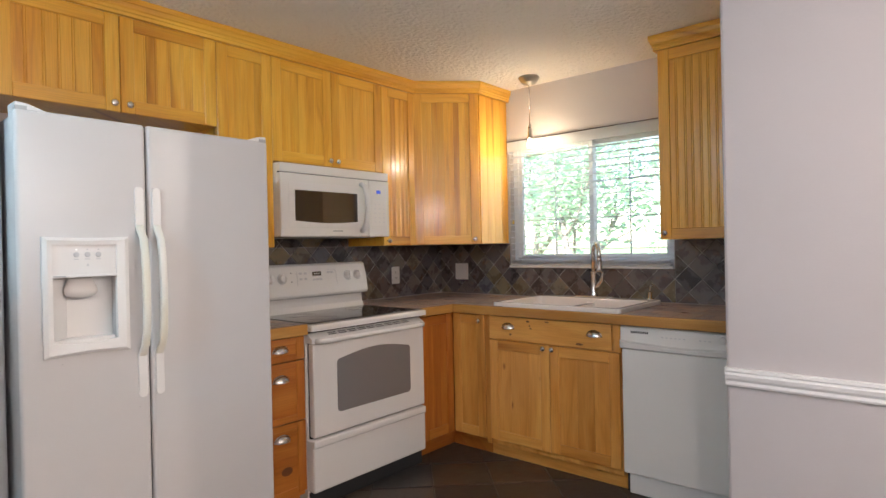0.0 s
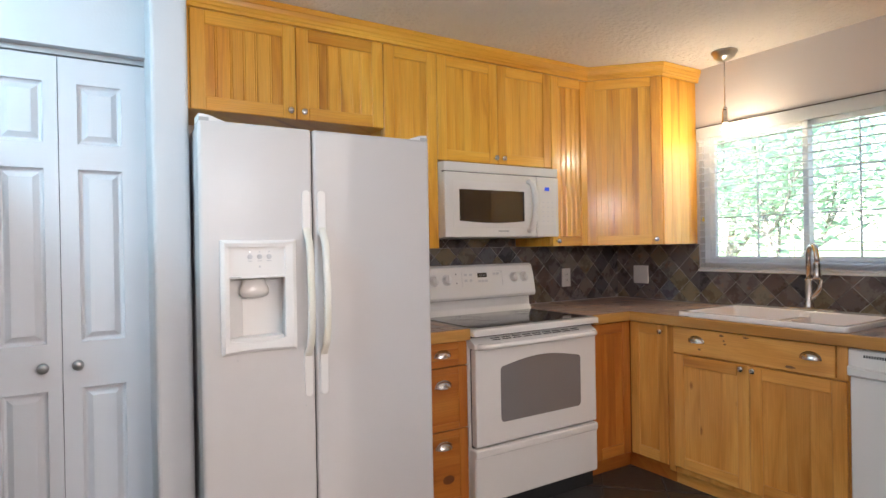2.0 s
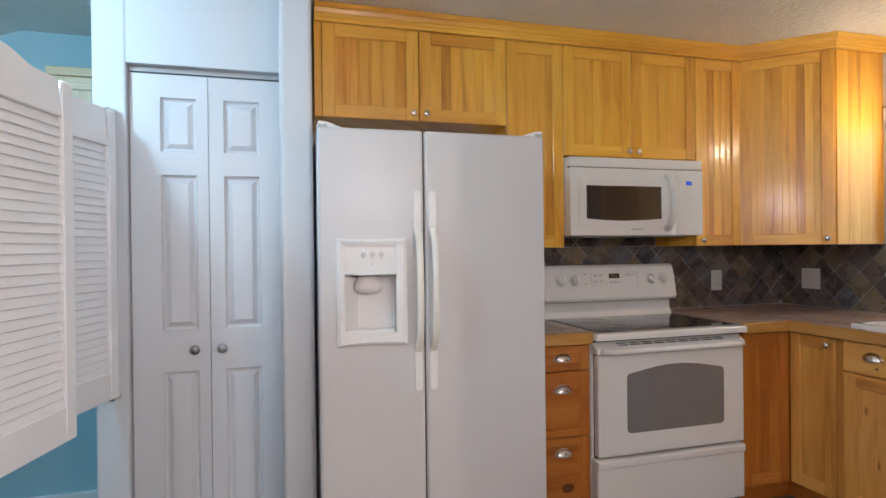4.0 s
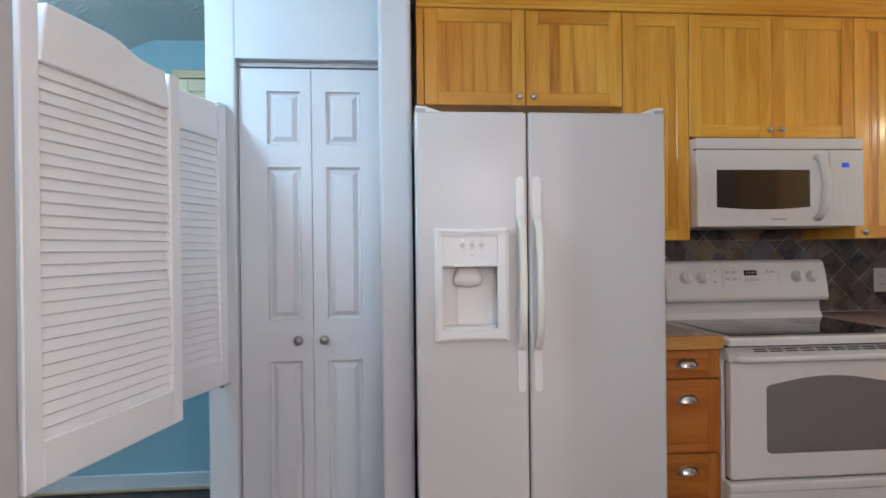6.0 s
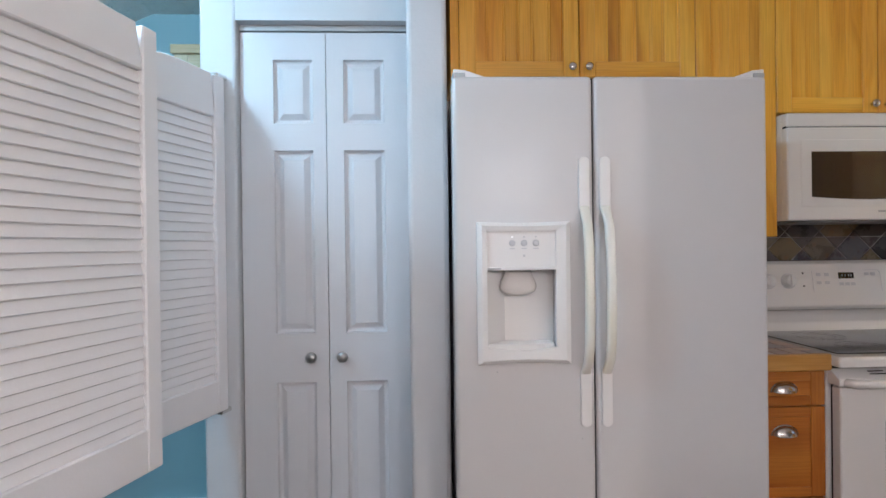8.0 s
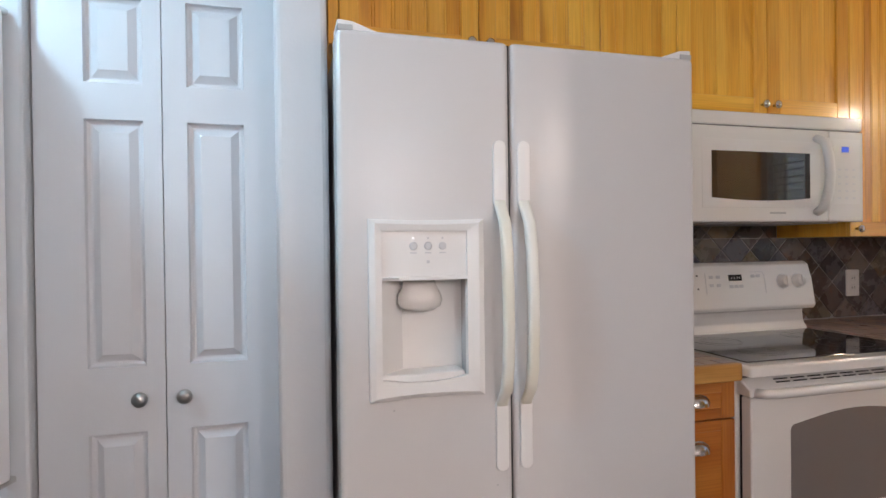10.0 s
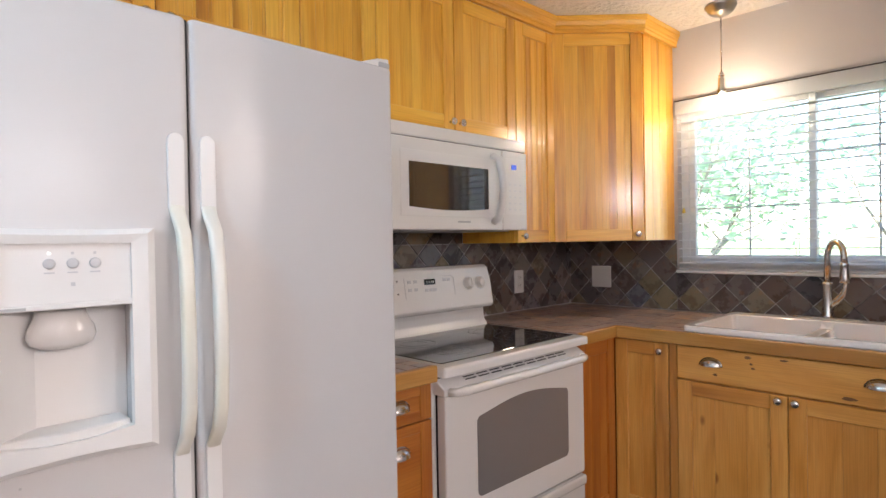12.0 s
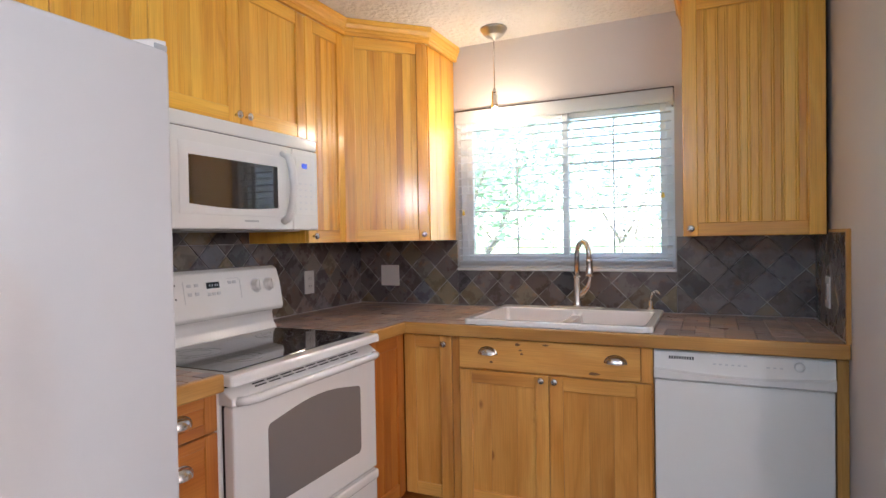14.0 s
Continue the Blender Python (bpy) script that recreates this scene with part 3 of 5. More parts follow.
bmesh.ops.remove_doubles(bm, verts=bm.verts, dist=0.0005)
small = bm_new()
block(small, W + 0.004, W + CE - 0.022, 1.340, 1.6535, DT + 0.006, ZC - 0.007)
short_counter = tagged(part("countertop", small, GROUT), "short slate tiled countertop between refrigerator and range", "countertop")
counter = tagged(part("countertop", bm, GROUT), "brown slate tiled countertop with a honey wood edge", "countertop")
EZ = 0.862
for name, args, g in (("edge_strip", (W + CE - 0.022, W + CE, 1.340, 1.6535, EZ, ZC + 0.001), 1), ("edge_strip", (W + CE - 0.022, W + CE, 2.445, Y - CE, EZ, ZC + 0.001), 1), ("edge_strip", (W + CE - 0.022, RW - 0.002, Y - CE, Y - CE + 0.022, EZ, ZC + 0.001), 0)):
    bm = bm_new()
    block(bm, *args, 0.005, 2, grain=g)
    part(name, bm, EDGE, short_counter if args[3] == 1.6535 else counter, "honey wood edge")

# ---- appliances ----
def plate_hole(bm, a0, a1, z0, z1, h0, h1, g0, g1, b0, b1):
    """A slab from b0 to b1 with a rectangular hole (h0..h1, g0..g1) through it."""
    out = [(a0, z0), (a1, z0), (a1, z1), (a0, z1)]
    hole = [(h0, g0), (h1, g0), (h1, g1), (h0, g1)]
    t = bm_new()
    f = [[t.verts.new((x, b1, z)) for x, z in k] for k in (out, hole)]
    k = [[t.verts.new((x, b0, z)) for x, z in q] for q in (out, hole)]
    for i in range(4):
        j = (i + 1) % 4
        t.faces.new((f[0][i], f[0][j], f[1][j], f[1][i]))
        t.faces.new((k[0][j], k[0][i], k[1][i], k[1][j]))
        t.faces.new((k[0][i], k[0][j], f[0][j], f[0][i]))
        t.faces.new((f[1][i], f[1][j], k[1][j], k[1][i]))
    bmesh.ops.recalc_face_normals(t, faces=t.faces)
    edges = [e for e in t.edges if all(v in f[0] for v in e.verts)] + [e for e in t.edges if {v for v in e.verts} in ({f[0][i], k[0][i]} for i in range(4))]
    bmesh.ops.bevel(t, geom=edges, offset=0.012, segments=4, profile=0.5, affect="EDGES")
    join(bm, t)


# refrigerator, side by side
FRX, FR0, FR1, FRT, FRM = -2.297, 0.491, 1.333, 1.700, 0.862
FF = frame_of((FRX, 0), (0, 1), (1, 0))
fridge = thing("refrigerator", (FRX - 0.35, 0.91, 0), "white side-by-side refrigerator with an ice and water dispenser", "refrigerator")
bm = bm_new()
block(bm, FR0 + 0.006, FR1 - 0.006, -0.72, -0.068, FZ + 0.012, FRT - 0.012, 0.006, 2)
part("cabinet_body", place(bm, FF), FRIDGE, fridge)
bm = bm_new()
block(bm, FR0 + 0.008, FR1 - 0.008, -0.0675, -0.062, 0.09, FRT - 0.02)
part("gasket", place(bm, FF), GASKET, fridge, "black rubber door gasket")
bm = bm_new()
block(bm, FR0 + 0.01, FR1 - 0.01, -0.10, -0.04, FZ, 0.085, 0.004)
part("kick_grille", place(bm, FF), PLASTIC, fridge)
D0, D1, DZ0, DZ1 = 0.550, 0.794, 0.946, 1.318         # dispenser surround
R0, R1, RZ0, RZ1 = 0.575, 0.756, 0.990, 1.193         # recess
bm = bm_new()
plate_hole(bm, FR0, FRM - 0.002, 0.095, FRT, R0 - 0.008, R1 + 0.008, RZ0 - 0.008, RZ1 + 0.008, -0.062, 0.0)
left = part("freezer_door", place(bm, FF), FRIDGE, fridge, "white textured freezer door")
bm = bm_new()
block(bm, FRM + 0.002, FR1, -0.062, 0.0, 0.095, FRT, 0.012, 4, edges=lambda c, d: c.y > -0.03 or abs(d.y) > 0.9)
rightd = part("fridge_door", place(bm, FF), FRIDGE, fridge, "white textured refrigerator door")
# the slit's shade is a black slab set between the doors
bm = bm_new()
block(bm, FRM - 0.0018, FRM + 0.0018, -0.06, -0.012, 0.10, FRT - 0.004)
part("door_gap", place(bm, FF), DARK, fridge, "black filler for the shade between the doors")
# dispenser: bowed frame, control panel, recess, paddle
disp = bm_new()
def bowed(z, bow, n=9, lo=D0, hi=D1):
    return [(lo + (hi - lo) * i / (n - 1), z + bow * math.sin(math.pi * i / (n - 1))) for i in range(n)]
hole_low = bowed(RZ0, -0.008, lo=R0, hi=R1)
t = bm_new()
nb = len(hole_low)
outer = [bowed(DZ0, 0.005), bowed(DZ1, -0.003)]
inner = [hole_low, [(R0 + (R1 - R0) * i / (nb - 1), 1.293) for i in range(nb)]]
def strip(pa, pb, fa, fb):
    va = [t.verts.new((x, fa, z)) for x, z in pa]
    vb = [t.verts.new((x, fb, z)) for x, z in pb]
    for i in range(len(pa) - 1):
        t.faces.new((va[i], va[i + 1], vb[i + 1], vb[i]))
out_loop = outer[0] + outer[1][::-1]
in_loop = [(x, z) for x, z in inner[0]] + [(x, z) for x, z in inner[1]][::-1]
close = lambda p: p + p[:1]
strip(close(out_loop), close(out_loop), 0.0, 0.010)
mid_loop = [(x + (R0 + R1 - 2 * x) * 0.05, z + ((DZ0 + DZ1) / 2 - z) * 0.05) for x, z in out_loop]
strip(close(out_loop), close(mid_loop), 0.010, 0.017)
strip(close(mid_loop), close(in_loop), 0.017, 0.015)
strip(close(in_loop), close(in_loop), 0.015, -0.002)
bmesh.ops.remove_doubles(t, verts=t.verts, dist=0.0002)
join(disp, t)
surround = part("dispenser_surround", place(disp, FF), PLASTIC, left, "glossy white dispenser surround", False)
bm = bm_new()
block(bm, R0 - 0.004, R1 + 0.004, 0.001, 0.009, RZ1 + 0.006, 1.297, 0.002)
panel = part("control_panel", place(bm, FF), PLASTIC, left)
bm = bm_new()
block(bm, R0 - 0.003, R1 + 0.003, 0.001, 0.013, RZ1 - 0.002, RZ1 + 0.007, 0.002)
part("panel_ledge", place(bm, FF), PLASTIC, left)
bm = bm_new()
block(bm, R0 + 0.002, R0 + 0.036, 0.0128, 0.0134, RZ1 + 0.0005, RZ1 + 0.0045)
part("badge", place(bm, FF), GREYPLASTIC, left, "small grey maker's plate")
for k, yy in enumerate((0.642, 0.673, 0.704)):
    bm = bm_new()
    lathe(bm, [(0.0085, 0), (0.0085, 0.0015), (0.006, 0.002)], FF @ Matrix.Translation((yy, 0.009, 1.262)) @ Matrix.Rotation(radians(-90), 4, "X"), 14)
    part("button", bm, SILVERBTN, left, "small grey dispenser button", True)
    bm = bm_new()
    block(bm, yy - 0.002, yy + 0.002, 0.009, 0.0102, 1.276, 1.280)
    part("indicator", place(bm, FF), LED if k == 0 else SILVERBTN, left)
    bm = bm_new()
    block(bm, yy - 0.007, yy + 0.007, 0.009, 0.0096, 1.2465, 1.249)
    part("button_caption", place(bm, FF), SILVERBTN, left)
bm = bm_new()
block(bm, 0.670, 0.676, 0.009, 0.0098, 1.226, 1.232)
part("lock_mark", place(bm, FF), SILVERBTN, left)
bm = bm_new()                                          # the alcove, open in front
block(bm, R0 - 0.007, R1 + 0.007, -0.0605, -0.055, RZ0 - 0.007, RZ1 + 0.007)
part("recess_back", place(bm, FF), PLASTIC, left, "white back of the dispenser recess")
bm = bm_new()
prism(bm, [(R0 - 0.0078, 0.001), (R0 - 0.001, 0.001), (R0 + 0.055, -0.055), (R0 - 0.0078, -0.055)], 2, RZ0 - 0.0075, RZ1 + 0.0075)
part("recess_side", place(bm, FF), PLASTIC, left)
bm = bm_new()
prism(bm, [(R0 + 0.004, -0.056), (R1 - 0.004, -0.056)] + [(R1 - 0.002 - (R1 - R0 - 0.004) * i / 8, -0.004 + 0.014 * math.sin(math.pi * i / 8)) for i in range(9)], 2, RZ0 - 0.008, RZ0 + 0.008, 0.002, 1)
part("drip_tray", place(bm, FF), PLASTIC, left)
bm = bm_new()
loops = []
for z, w, d in ((RZ1 + 0.004, 0.036, -0.040), (RZ1 - 0.010, 0.036, -0.036), (RZ1 - 0.022, 0.040, -0.033), (RZ1 - 0.034, 0.047, -0.031), (RZ1 - 0.048, 0.049, -0.029), (RZ1 - 0.060, 0.044, -0.029), (RZ1 - 0.067, 0.030, -0.031), (RZ1 - 0.069, 0.012, -0.033)):
    loops.append([((R0 + R1) / 2 - 0.002 + w * math.cos(2 * math.pi * i / 20), d + 0.012 * math.sin(2 * math.pi * i / 20), z) for i in range(20)])
rings(bm, loops)
part("paddle", place(bm, FF), PADDLE, left, "pale dispenser paddle", True)
# bow handles
for side, parent in ((-1, left), (1, rightd)):
    yh = FRM + side * (0.0275 if side < 0 else 0.0285)
    bm = bm_new()
    zs = [(0.912, 0.0045), (0.925, 0.012), (0.955, 0.040), (1.0, 0.052), (1.08, 0.058), (1.16, 0.058), (1.25, 0.053), (1.31, 0.042), (1.345, 0.014), (1.362, 0.0045)]
    loops = []
    for z, d in zs:
        th = 0.015 if 0.94 < z < 1.33 else 0.0
        lo = max(-0.001, d - th - 0.006) if th else -0.001
        w = 0.0118 if th else 0.0130
        sq = lambda v: math.copysign(abs(v) ** 0.55, v)
        loops.append([(yh + w * sq(math.cos(q)), lo + (d - lo) * (0.5 + 0.5 * sq(math.sin(q))), z) for q in (radians(k * 22.5 + 11.25) for k in range(16))])
    rings(bm, loops)
    grip = part("handle", place(bm, FF), IVORY, parent, "ivory bow handle", True)
    for z0, z1, end in ((0.775, 0.925, 0.775), (1.350, 1.487, 1.487)):
        bm = bm_new()
        r = 0.0142
        if end == z0:
            ol = arc(yh, z0 + r, r, 180, 360, 8) + [(yh + r, z1), (yh - r, z1)]
        else:
            ol = [(yh - r, z0), (yh + r, z0)] + arc(yh, z1 - r, r, 0, 180, 8)
        prism(bm, ol, 1, -0.001, 0.0065, 0.002, 2)
        part("handle_pad", place(bm, FF), PLASTIC, parent, "white handle mount")
for y0, y1, y2 in ((FR0 + 0.004, FR0 + 0.035, FR0 + 0.095), (FR1 - 0.004, FR1 - 0.035, FR1 - 0.095)):
    bm = bm_new()
    prism(bm, [(y0, FRT - 0.004), (y2, FRT - 0.004), (y1, FRT + 0.017), (y0, FRT + 0.020)], 1, -0.085, -0.006, 0.003, 2)
    part("hinge_cover", place(bm, FF), PLASTIC, fridge)
    bm = bm_new()
    block(bm, min(y0, y1), max(y0, y1), -0.03, -0.003, FRT - 0.004, FRT + 0.009, 0.002)
    part("hinge", place(bm, FF), GREYPLASTIC, fridge, "grey metal hinge")

for a, z in ((0.60, 0.925), (0.858 - 0.034, 0.745)):
    bm = bm_new()
    lathe(bm, [(0.0022, 0.0), (0.0016, 0.0003)], FF @ Matrix.Translation((a, 0.0, z)) @ Matrix.Rotation(radians(-90), 4, "X"), 8)
    part("scuff_mark", bm, GREYPLASTIC, left, "small dark scuff")

# range
RA, RB, RF = 1.656, 2.441, 0.690                       # sides and front of the oven door
rng = thing("range", (W + 0.35, 2.05, 0), "white electric range with black ceramic cooktop and oven window", "stove")
bm = bm_new()
block(bm, RA + 0.004, RB - 0.004, 0.03, 0.640, FZ + 0.02, 0.885, 0.004, 1)
part("body", place(bm, FX), ENAMEL, rng)
ZT = 0.907
bm = bm_new()
t = bm_new()
block(t, RA - 0.002, RB + 0.002, 0.03, 0.705, ZT - 0.030, ZT, 0.010, 3, edges=lambda c, d: c.z > ZT - 0.02 or abs(d.z) > 0.9)
join(bm, t)
part("cooktop_frame", place(bm, FX), ENAMEL, rng, "white enamel cooktop surround", False)
bm = bm_new()
block(bm, RA + 0.030, RB - 0.030, 0.205, 0.655, ZT + 0.0008, ZT + 0.0035, 0.001, 1)
top = part("cooktop_glass", place(bm, FX), BLACKGLASS, rng, "glossy black ceramic cooktop")
for ya, xb, r in ((1.86, 0.33, 0.085), (2.25, 0.33, 0.075), (1.86, 0.53, 0.075), (2.25, 0.52, 0.105)):
    for rr in (r, r * 0.62):
        bm = bm_new()
        m4 = FX @ Matrix.Translation((ya, xb, ZT + 0.0038))
        rings(bm, [[m4 @ Vector((q * math.cos(2 * math.pi * i / 40), q * math.sin(2 * math.pi * i / 40), h)) for i in range(40)] for q, h in ((rr, 0), (rr, 0.0002), (rr - 0.0016, 0.0002), (rr - 0.0016, 0))], caps=False)
        part("burner_ring", bm, RINGPRINT, top)
# back guard: a leaning console over a stepped neck
bm = bm_new()
BK = 0.030
sec = [(x + BK, z) for x, z in ((0.03, ZT - 0.02), (0.150, ZT - 0.02), (0.145, ZT + 0.004), (0.128, ZT + 0.030), (0.124, ZT + 0.060), (0.124, ZT + 0.078), (0.178, ZT + 0.086), (0.186, ZT + 0.100), (0.168, ZT + 0.205), (0.150, ZT + 0.262), (0.130, ZT + 0.274), (0.06, ZT + 0.274), (0.03, ZT + 0.26))]
prism(bm, [(p[0], p[1]) for p in sec], 0, RA, RB, 0.004, 2)
bg = part("back_guard", place(bm, Matrix.Translation((0, 0, 0)) @ Matrix(((0, 1, 0, W), (1, 0, 0, 0), (0, 0, 1, 0), (0, 0, 0, 1)))), ENAMEL, rng, "white control console")
lean = math.atan2(0.018, 0.105)
def on_console(y, s, lift=0.0):
    """A pose on the console's face: y along it, s metres up from its lower lip."""
    return Matrix.Translation((W + BK + 0.1865 - s * math.sin(lean), y, ZT + 0.100 + s * math.cos(lean))) @ Matrix.Rotation(math.pi / 2 - lean, 4, "Y") @ Matrix.Rotation(math.pi / 2, 4, "Z") @ Matrix.Translation((0, 0, lift))
for y in (1.752, 1.832, 2.292, 2.366):
    bm = bm_new()
    lathe(bm, [(0.027, 0), (0.027, 0.003), (0.022, 0.005), (0.0215, 0.020), (0.019, 0.023)], on_console(y, 0.098), 20)
    k = part("control_knob", bm, PLASTIC, bg, "white control knob on a grey dial", True)
    bm = bm_new()
    lathe(bm, [(0.030, 0), (0.030, 0.001)], on_console(y, 0.098), 24)
    part("dial", bm, SILVERBTN, bg, "grey printed dial")
    bm = bm_new()
    block(bm, -0.004, 0.004, -0.021, 0.021, 0.018, 0.027, 0.002)
    part("grip", place(bm, on_console(y, 0.098)), PLASTIC, k)
bm = bm_new()
block(bm, -0.031, 0.031, -0.011, 0.013, 0, 0.0015, 0.0006)
part("clock_display", place(bm, on_console(2.066, 0.116)), BLACKGLASS, bg, "dark clock display")
bm = bm_new()
bars = [(-0.018, 0.004), (-0.006, 0.004), (0.008, 0.004), (0.018, 0.004)]
for x, w in bars:
    block(bm, x, x + w, -0.003, 0.005, 0.0016, 0.0019)
part("clock_digits", place(bm, on_console(2.066, 0.116)), SILVERBTN, bg)
for y, s in ((1.955, 0.100), (1.988, 0.100), (1.955, 0.068), (1.988, 0.068), (2.045, 0.062), (2.068, 0.062), (2.091, 0.062), (2.150, 0.100), (2.175, 0.100)):
    bm = bm_new()
    block(bm, -0.009, 0.009, -0.006, 0.006, 0, 0.0018, 0.0008)
    part("button", place(bm, on_console(y, s + 0.022)), SILVERBTN, bg)
for s in (0.108, 0.058):
    bm = bm_new()
    block(bm, -0.003, 0.003, -0.003, 0.003, 0, 0.0016)
    part("indicator", place(bm, on_console(1.893, s + 0.02)), DARK, bg)
bm = bm_new()
tube(bm, [on_console(1.93, 0.055) @ Vector((0, 0, 0.0005)), on_console(1.93, 0.138) @ Vector((0, 0, 0.0005))], 0.0009, 6)
part("panel_line", bm, SILVERBTN, bg)
bm = bm_new()
tube(bm, [on_console(2.205, 0.055) @ Vector((0, 0, 0.0005)), on_console(2.205, 0.125) @ Vector((0, 0, 0.0005)), on_console(2.195, 0.138) @ Vector((0, 0, 0.0005)), on_console(2.14, 0.138) @ Vector((0, 0, 0.0005))], 0.0009, 6)
part("panel_line", bm, SILVERBTN, bg)
# oven door with an arched window
OD0, OD1 = 0.372, 0.858
w0, w1, wz0, wz1 = 1.808, 2.316, 0.467, 0.752
bm = bm_new()
block(bm, RA + 0.012, RB - 0.012, 0.655, RF, OD0, OD1 - 0.045, 0.006, 2, edges=lambda c, d: c.y > 0.66)
od = part("oven_door", place(bm, FX), ENAMEL, rng, "white oven door")
# black block that draws the shaded gap round the oven door
bm = bm_new()
block(bm, RA + 0.018, RB - 0.018, 0.6402, 0.6545, 0.120, OD1 - 0.01)
part("oven_gap_fill", place(bm, FX), DARK, rng, "black filler for the shade around the oven door")
bm = bm_new()
prism(bm, [(0.640, OD1 - 0.042), (RF + 0.004, OD1 - 0.042), (RF + 0.004, OD1 - 0.020), (0.652, OD1 + 0.006), (0.640, OD1 + 0.006)], 0, RA + 0.006, RB - 0.006, 0.004, 2)
part("door_cap", place(bm, FX), ENAMEL, od)
outl = arc(w0 + 0.02, wz0 + 0.02, 0.02, 180, 270, 4) + arc(w1 - 0.02, wz0 + 0.02, 0.02, 270, 360, 4)
outl += arc(w1 - 0.02, wz1 - 0.045, 0.02, 0, 70, 4)
outl += [(w1 - 0.02 + (w0 - w1 + 0.04) * i / 10, wz1 - 0.026 + 0.030 * math.sin(math.pi * i / 10)) for i in range(1, 10)]
outl += arc(w0 + 0.02, wz1 - 0.045, 0.02, 110, 180, 4)
bm = bm_new()
prism(bm, [(a, z) for a, z in outl], 1, RF - 0.004, RF + 0.0012)
part("oven_window", place(bm, FX), OVENGLASS, od, "grey oven window with a bowed top")
bm = bm_new()
hp = [(RA + 0.030, RF - 0.002, 0.826), (RA + 0.045, RF + 0.026, 0.829), (RA + 0.075, RF + 0.036, 0.830)] + [(RA + 0.1 + (RB - RA - 0.2) * i / 8, RF + 0.038, 0.831) for i in range(9)] + [(RB - 0.075, RF + 0.036, 0.830), (RB - 0.045, RF + 0.026, 0.829), (RB - 0.030, RF - 0.002, 0.826)]
tube(bm, hp, 0.0140, 12)
part("handle", place(bm, FX), ENAMEL, od, "white bar handle", True)
for i in range(9):
    bm = bm_new()
    y0 = RA + 0.115 + i * 0.063
    slope = Matrix.Translation((0, 0.673, OD1 - 0.0063)) @ Matrix.Rotation(math.atan2(-0.026, 0.042), 4, "X")
    for k in (-0.010, 0.002):
        t = bm_new()
        block(t, y0, y0 + 0.050, k, k + 0.0036, -0.002, 0.0012)
        join(bm, place(t, slope))
    part("vent_slot", place(bm, FX), DARK, od)
# another black block, for the shade under the cooktop's edge
bm = bm_new()
block(bm, RA + 0.008, RB - 0.008, 0.630, 0.652, OD1 + 0.006, ZT - 0.030)
part("shadow_gap", place(bm, FX), DARK, rng, "black filler for the shade above the oven door")
bm = bm_new()
block(bm, RA + 0.006, RB - 0.006, 0.640, RF - 0.002, 0.110, 0.362, 0.010, 3, edges=lambda c, d: c.y > 0.66)
dr = part("warming_drawer", place(bm, FX), ENAMEL, rng, "white storage drawer")
bm = bm_new()
block(bm, RA + 0.006, RB - 0.006, RF - 0.012, RF + 0.006, 0.322, 0.360, 0.0085, 4)
part("drawer_lip", place(bm, FX), ENAMEL, dr, "", True)
bm = bm_new()
block(bm, RA + 0.01, RB - 0.01, 0.60, 0.655, FZ, 0.105)
part("plinth", place(bm, FX), GASKET, rng)

# microwave over the range
MA, MB, MZ0, MZ1, MF = 1.7035, 2.463, 1.330, 1.712, 0.398
mw = thing("microwave", (W + 0.2, 2.08, MZ0), "white over-range microwave with dark window", "microwave")
bm = bm_new()
block(bm, MA, MB, 0.003, MF - 0.030, MZ0, MZ1, 0.003, 1)
part("body", place(bm, FX), ENAMEL, mw)
bm = bm_new()
block(bm, MA, MB, MF - 0.030, MF - 0.004, MZ1 - 0.048, MZ1, 0.006, 2, edges=lambda c, d: c.y > MF - 0.02)
part("vent_strip", place(bm, FX), ENAMEL, mw)
bm = bm_new()
block(bm, MA + 0.002, MB - 0.002, MF - 0.032, MF - 0.012, MZ0 + 0.003, MZ1 - 0.01)
part("seam", place(bm, FX), DARK, mw)
MS = 2.300
bm = bm_new()
block(bm, MA, MS - 0.001, MF - 0.030, MF, MZ0, MZ1 - 0.051, 0.007, 3, edges=lambda c, d: c.y > MF - 0.02)
md = part("door", place(bm, FX), ENAMEL, mw)
bm = bm_new()
block(bm, MA + 0.048, MS - 0.040, MF - 0.002, MF + 0.0012, MZ0 + 0.050, MZ1 - 0.096, 0.0006, 1)
part("window_border", place(bm, FX), PLASTIC, md, "white printed window border")
bm = bm_new()
outl = [(MA + 0.086, MZ1 - 0.138), (MA + 0.086, MZ0 + 0.084)] + [(MA + 0.086 + (MS - 0.090 - MA - 0.086) * i / 8, MZ0 + 0.084 - 0.010 * math.sin(math.pi * i / 8)) for i in range(1, 8)] + [(MS - 0.090, MZ0 + 0.084), (MS - 0.090, MZ1 - 0.138)]
prism(bm, outl, 1, MF, MF + 0.0022)
part("window", place(bm, FX), MWGLASS, md, "dark reflective microwave window")
bm = bm_new()
hp = [(a_ - 0.014, b_, c_) for a_, b_, c_ in ((MS - 0.045, MF, MZ0 + 0.032), (MS - 0.043, MF + 0.028, MZ0 + 0.050), (MS - 0.036, MF + 0.040, MZ0 + 0.10), (MS - 0.031, MF + 0.044, MZ0 + 0.165), (MS - 0.034, MF + 0.041, MZ0 + 0.23), (MS - 0.041, MF + 0.030, MZ0 + 0.285), (MS - 0.045, MF, MZ0 + 0.302))]
tube(bm, hp, [0.0165, 0.018, 0.018, 0.0175, 0.018, 0.018, 0.0165], 14, 0.8, (0, 1, 0))
part("handle", place(bm, FX), PLASTIC, md, "curved white handle", True)
bm = bm_new()
block(bm, MA + 0.33, MA + 0.40, MF, MF + 0.0008, MZ0 + 0.028, MZ0 + 0.035)
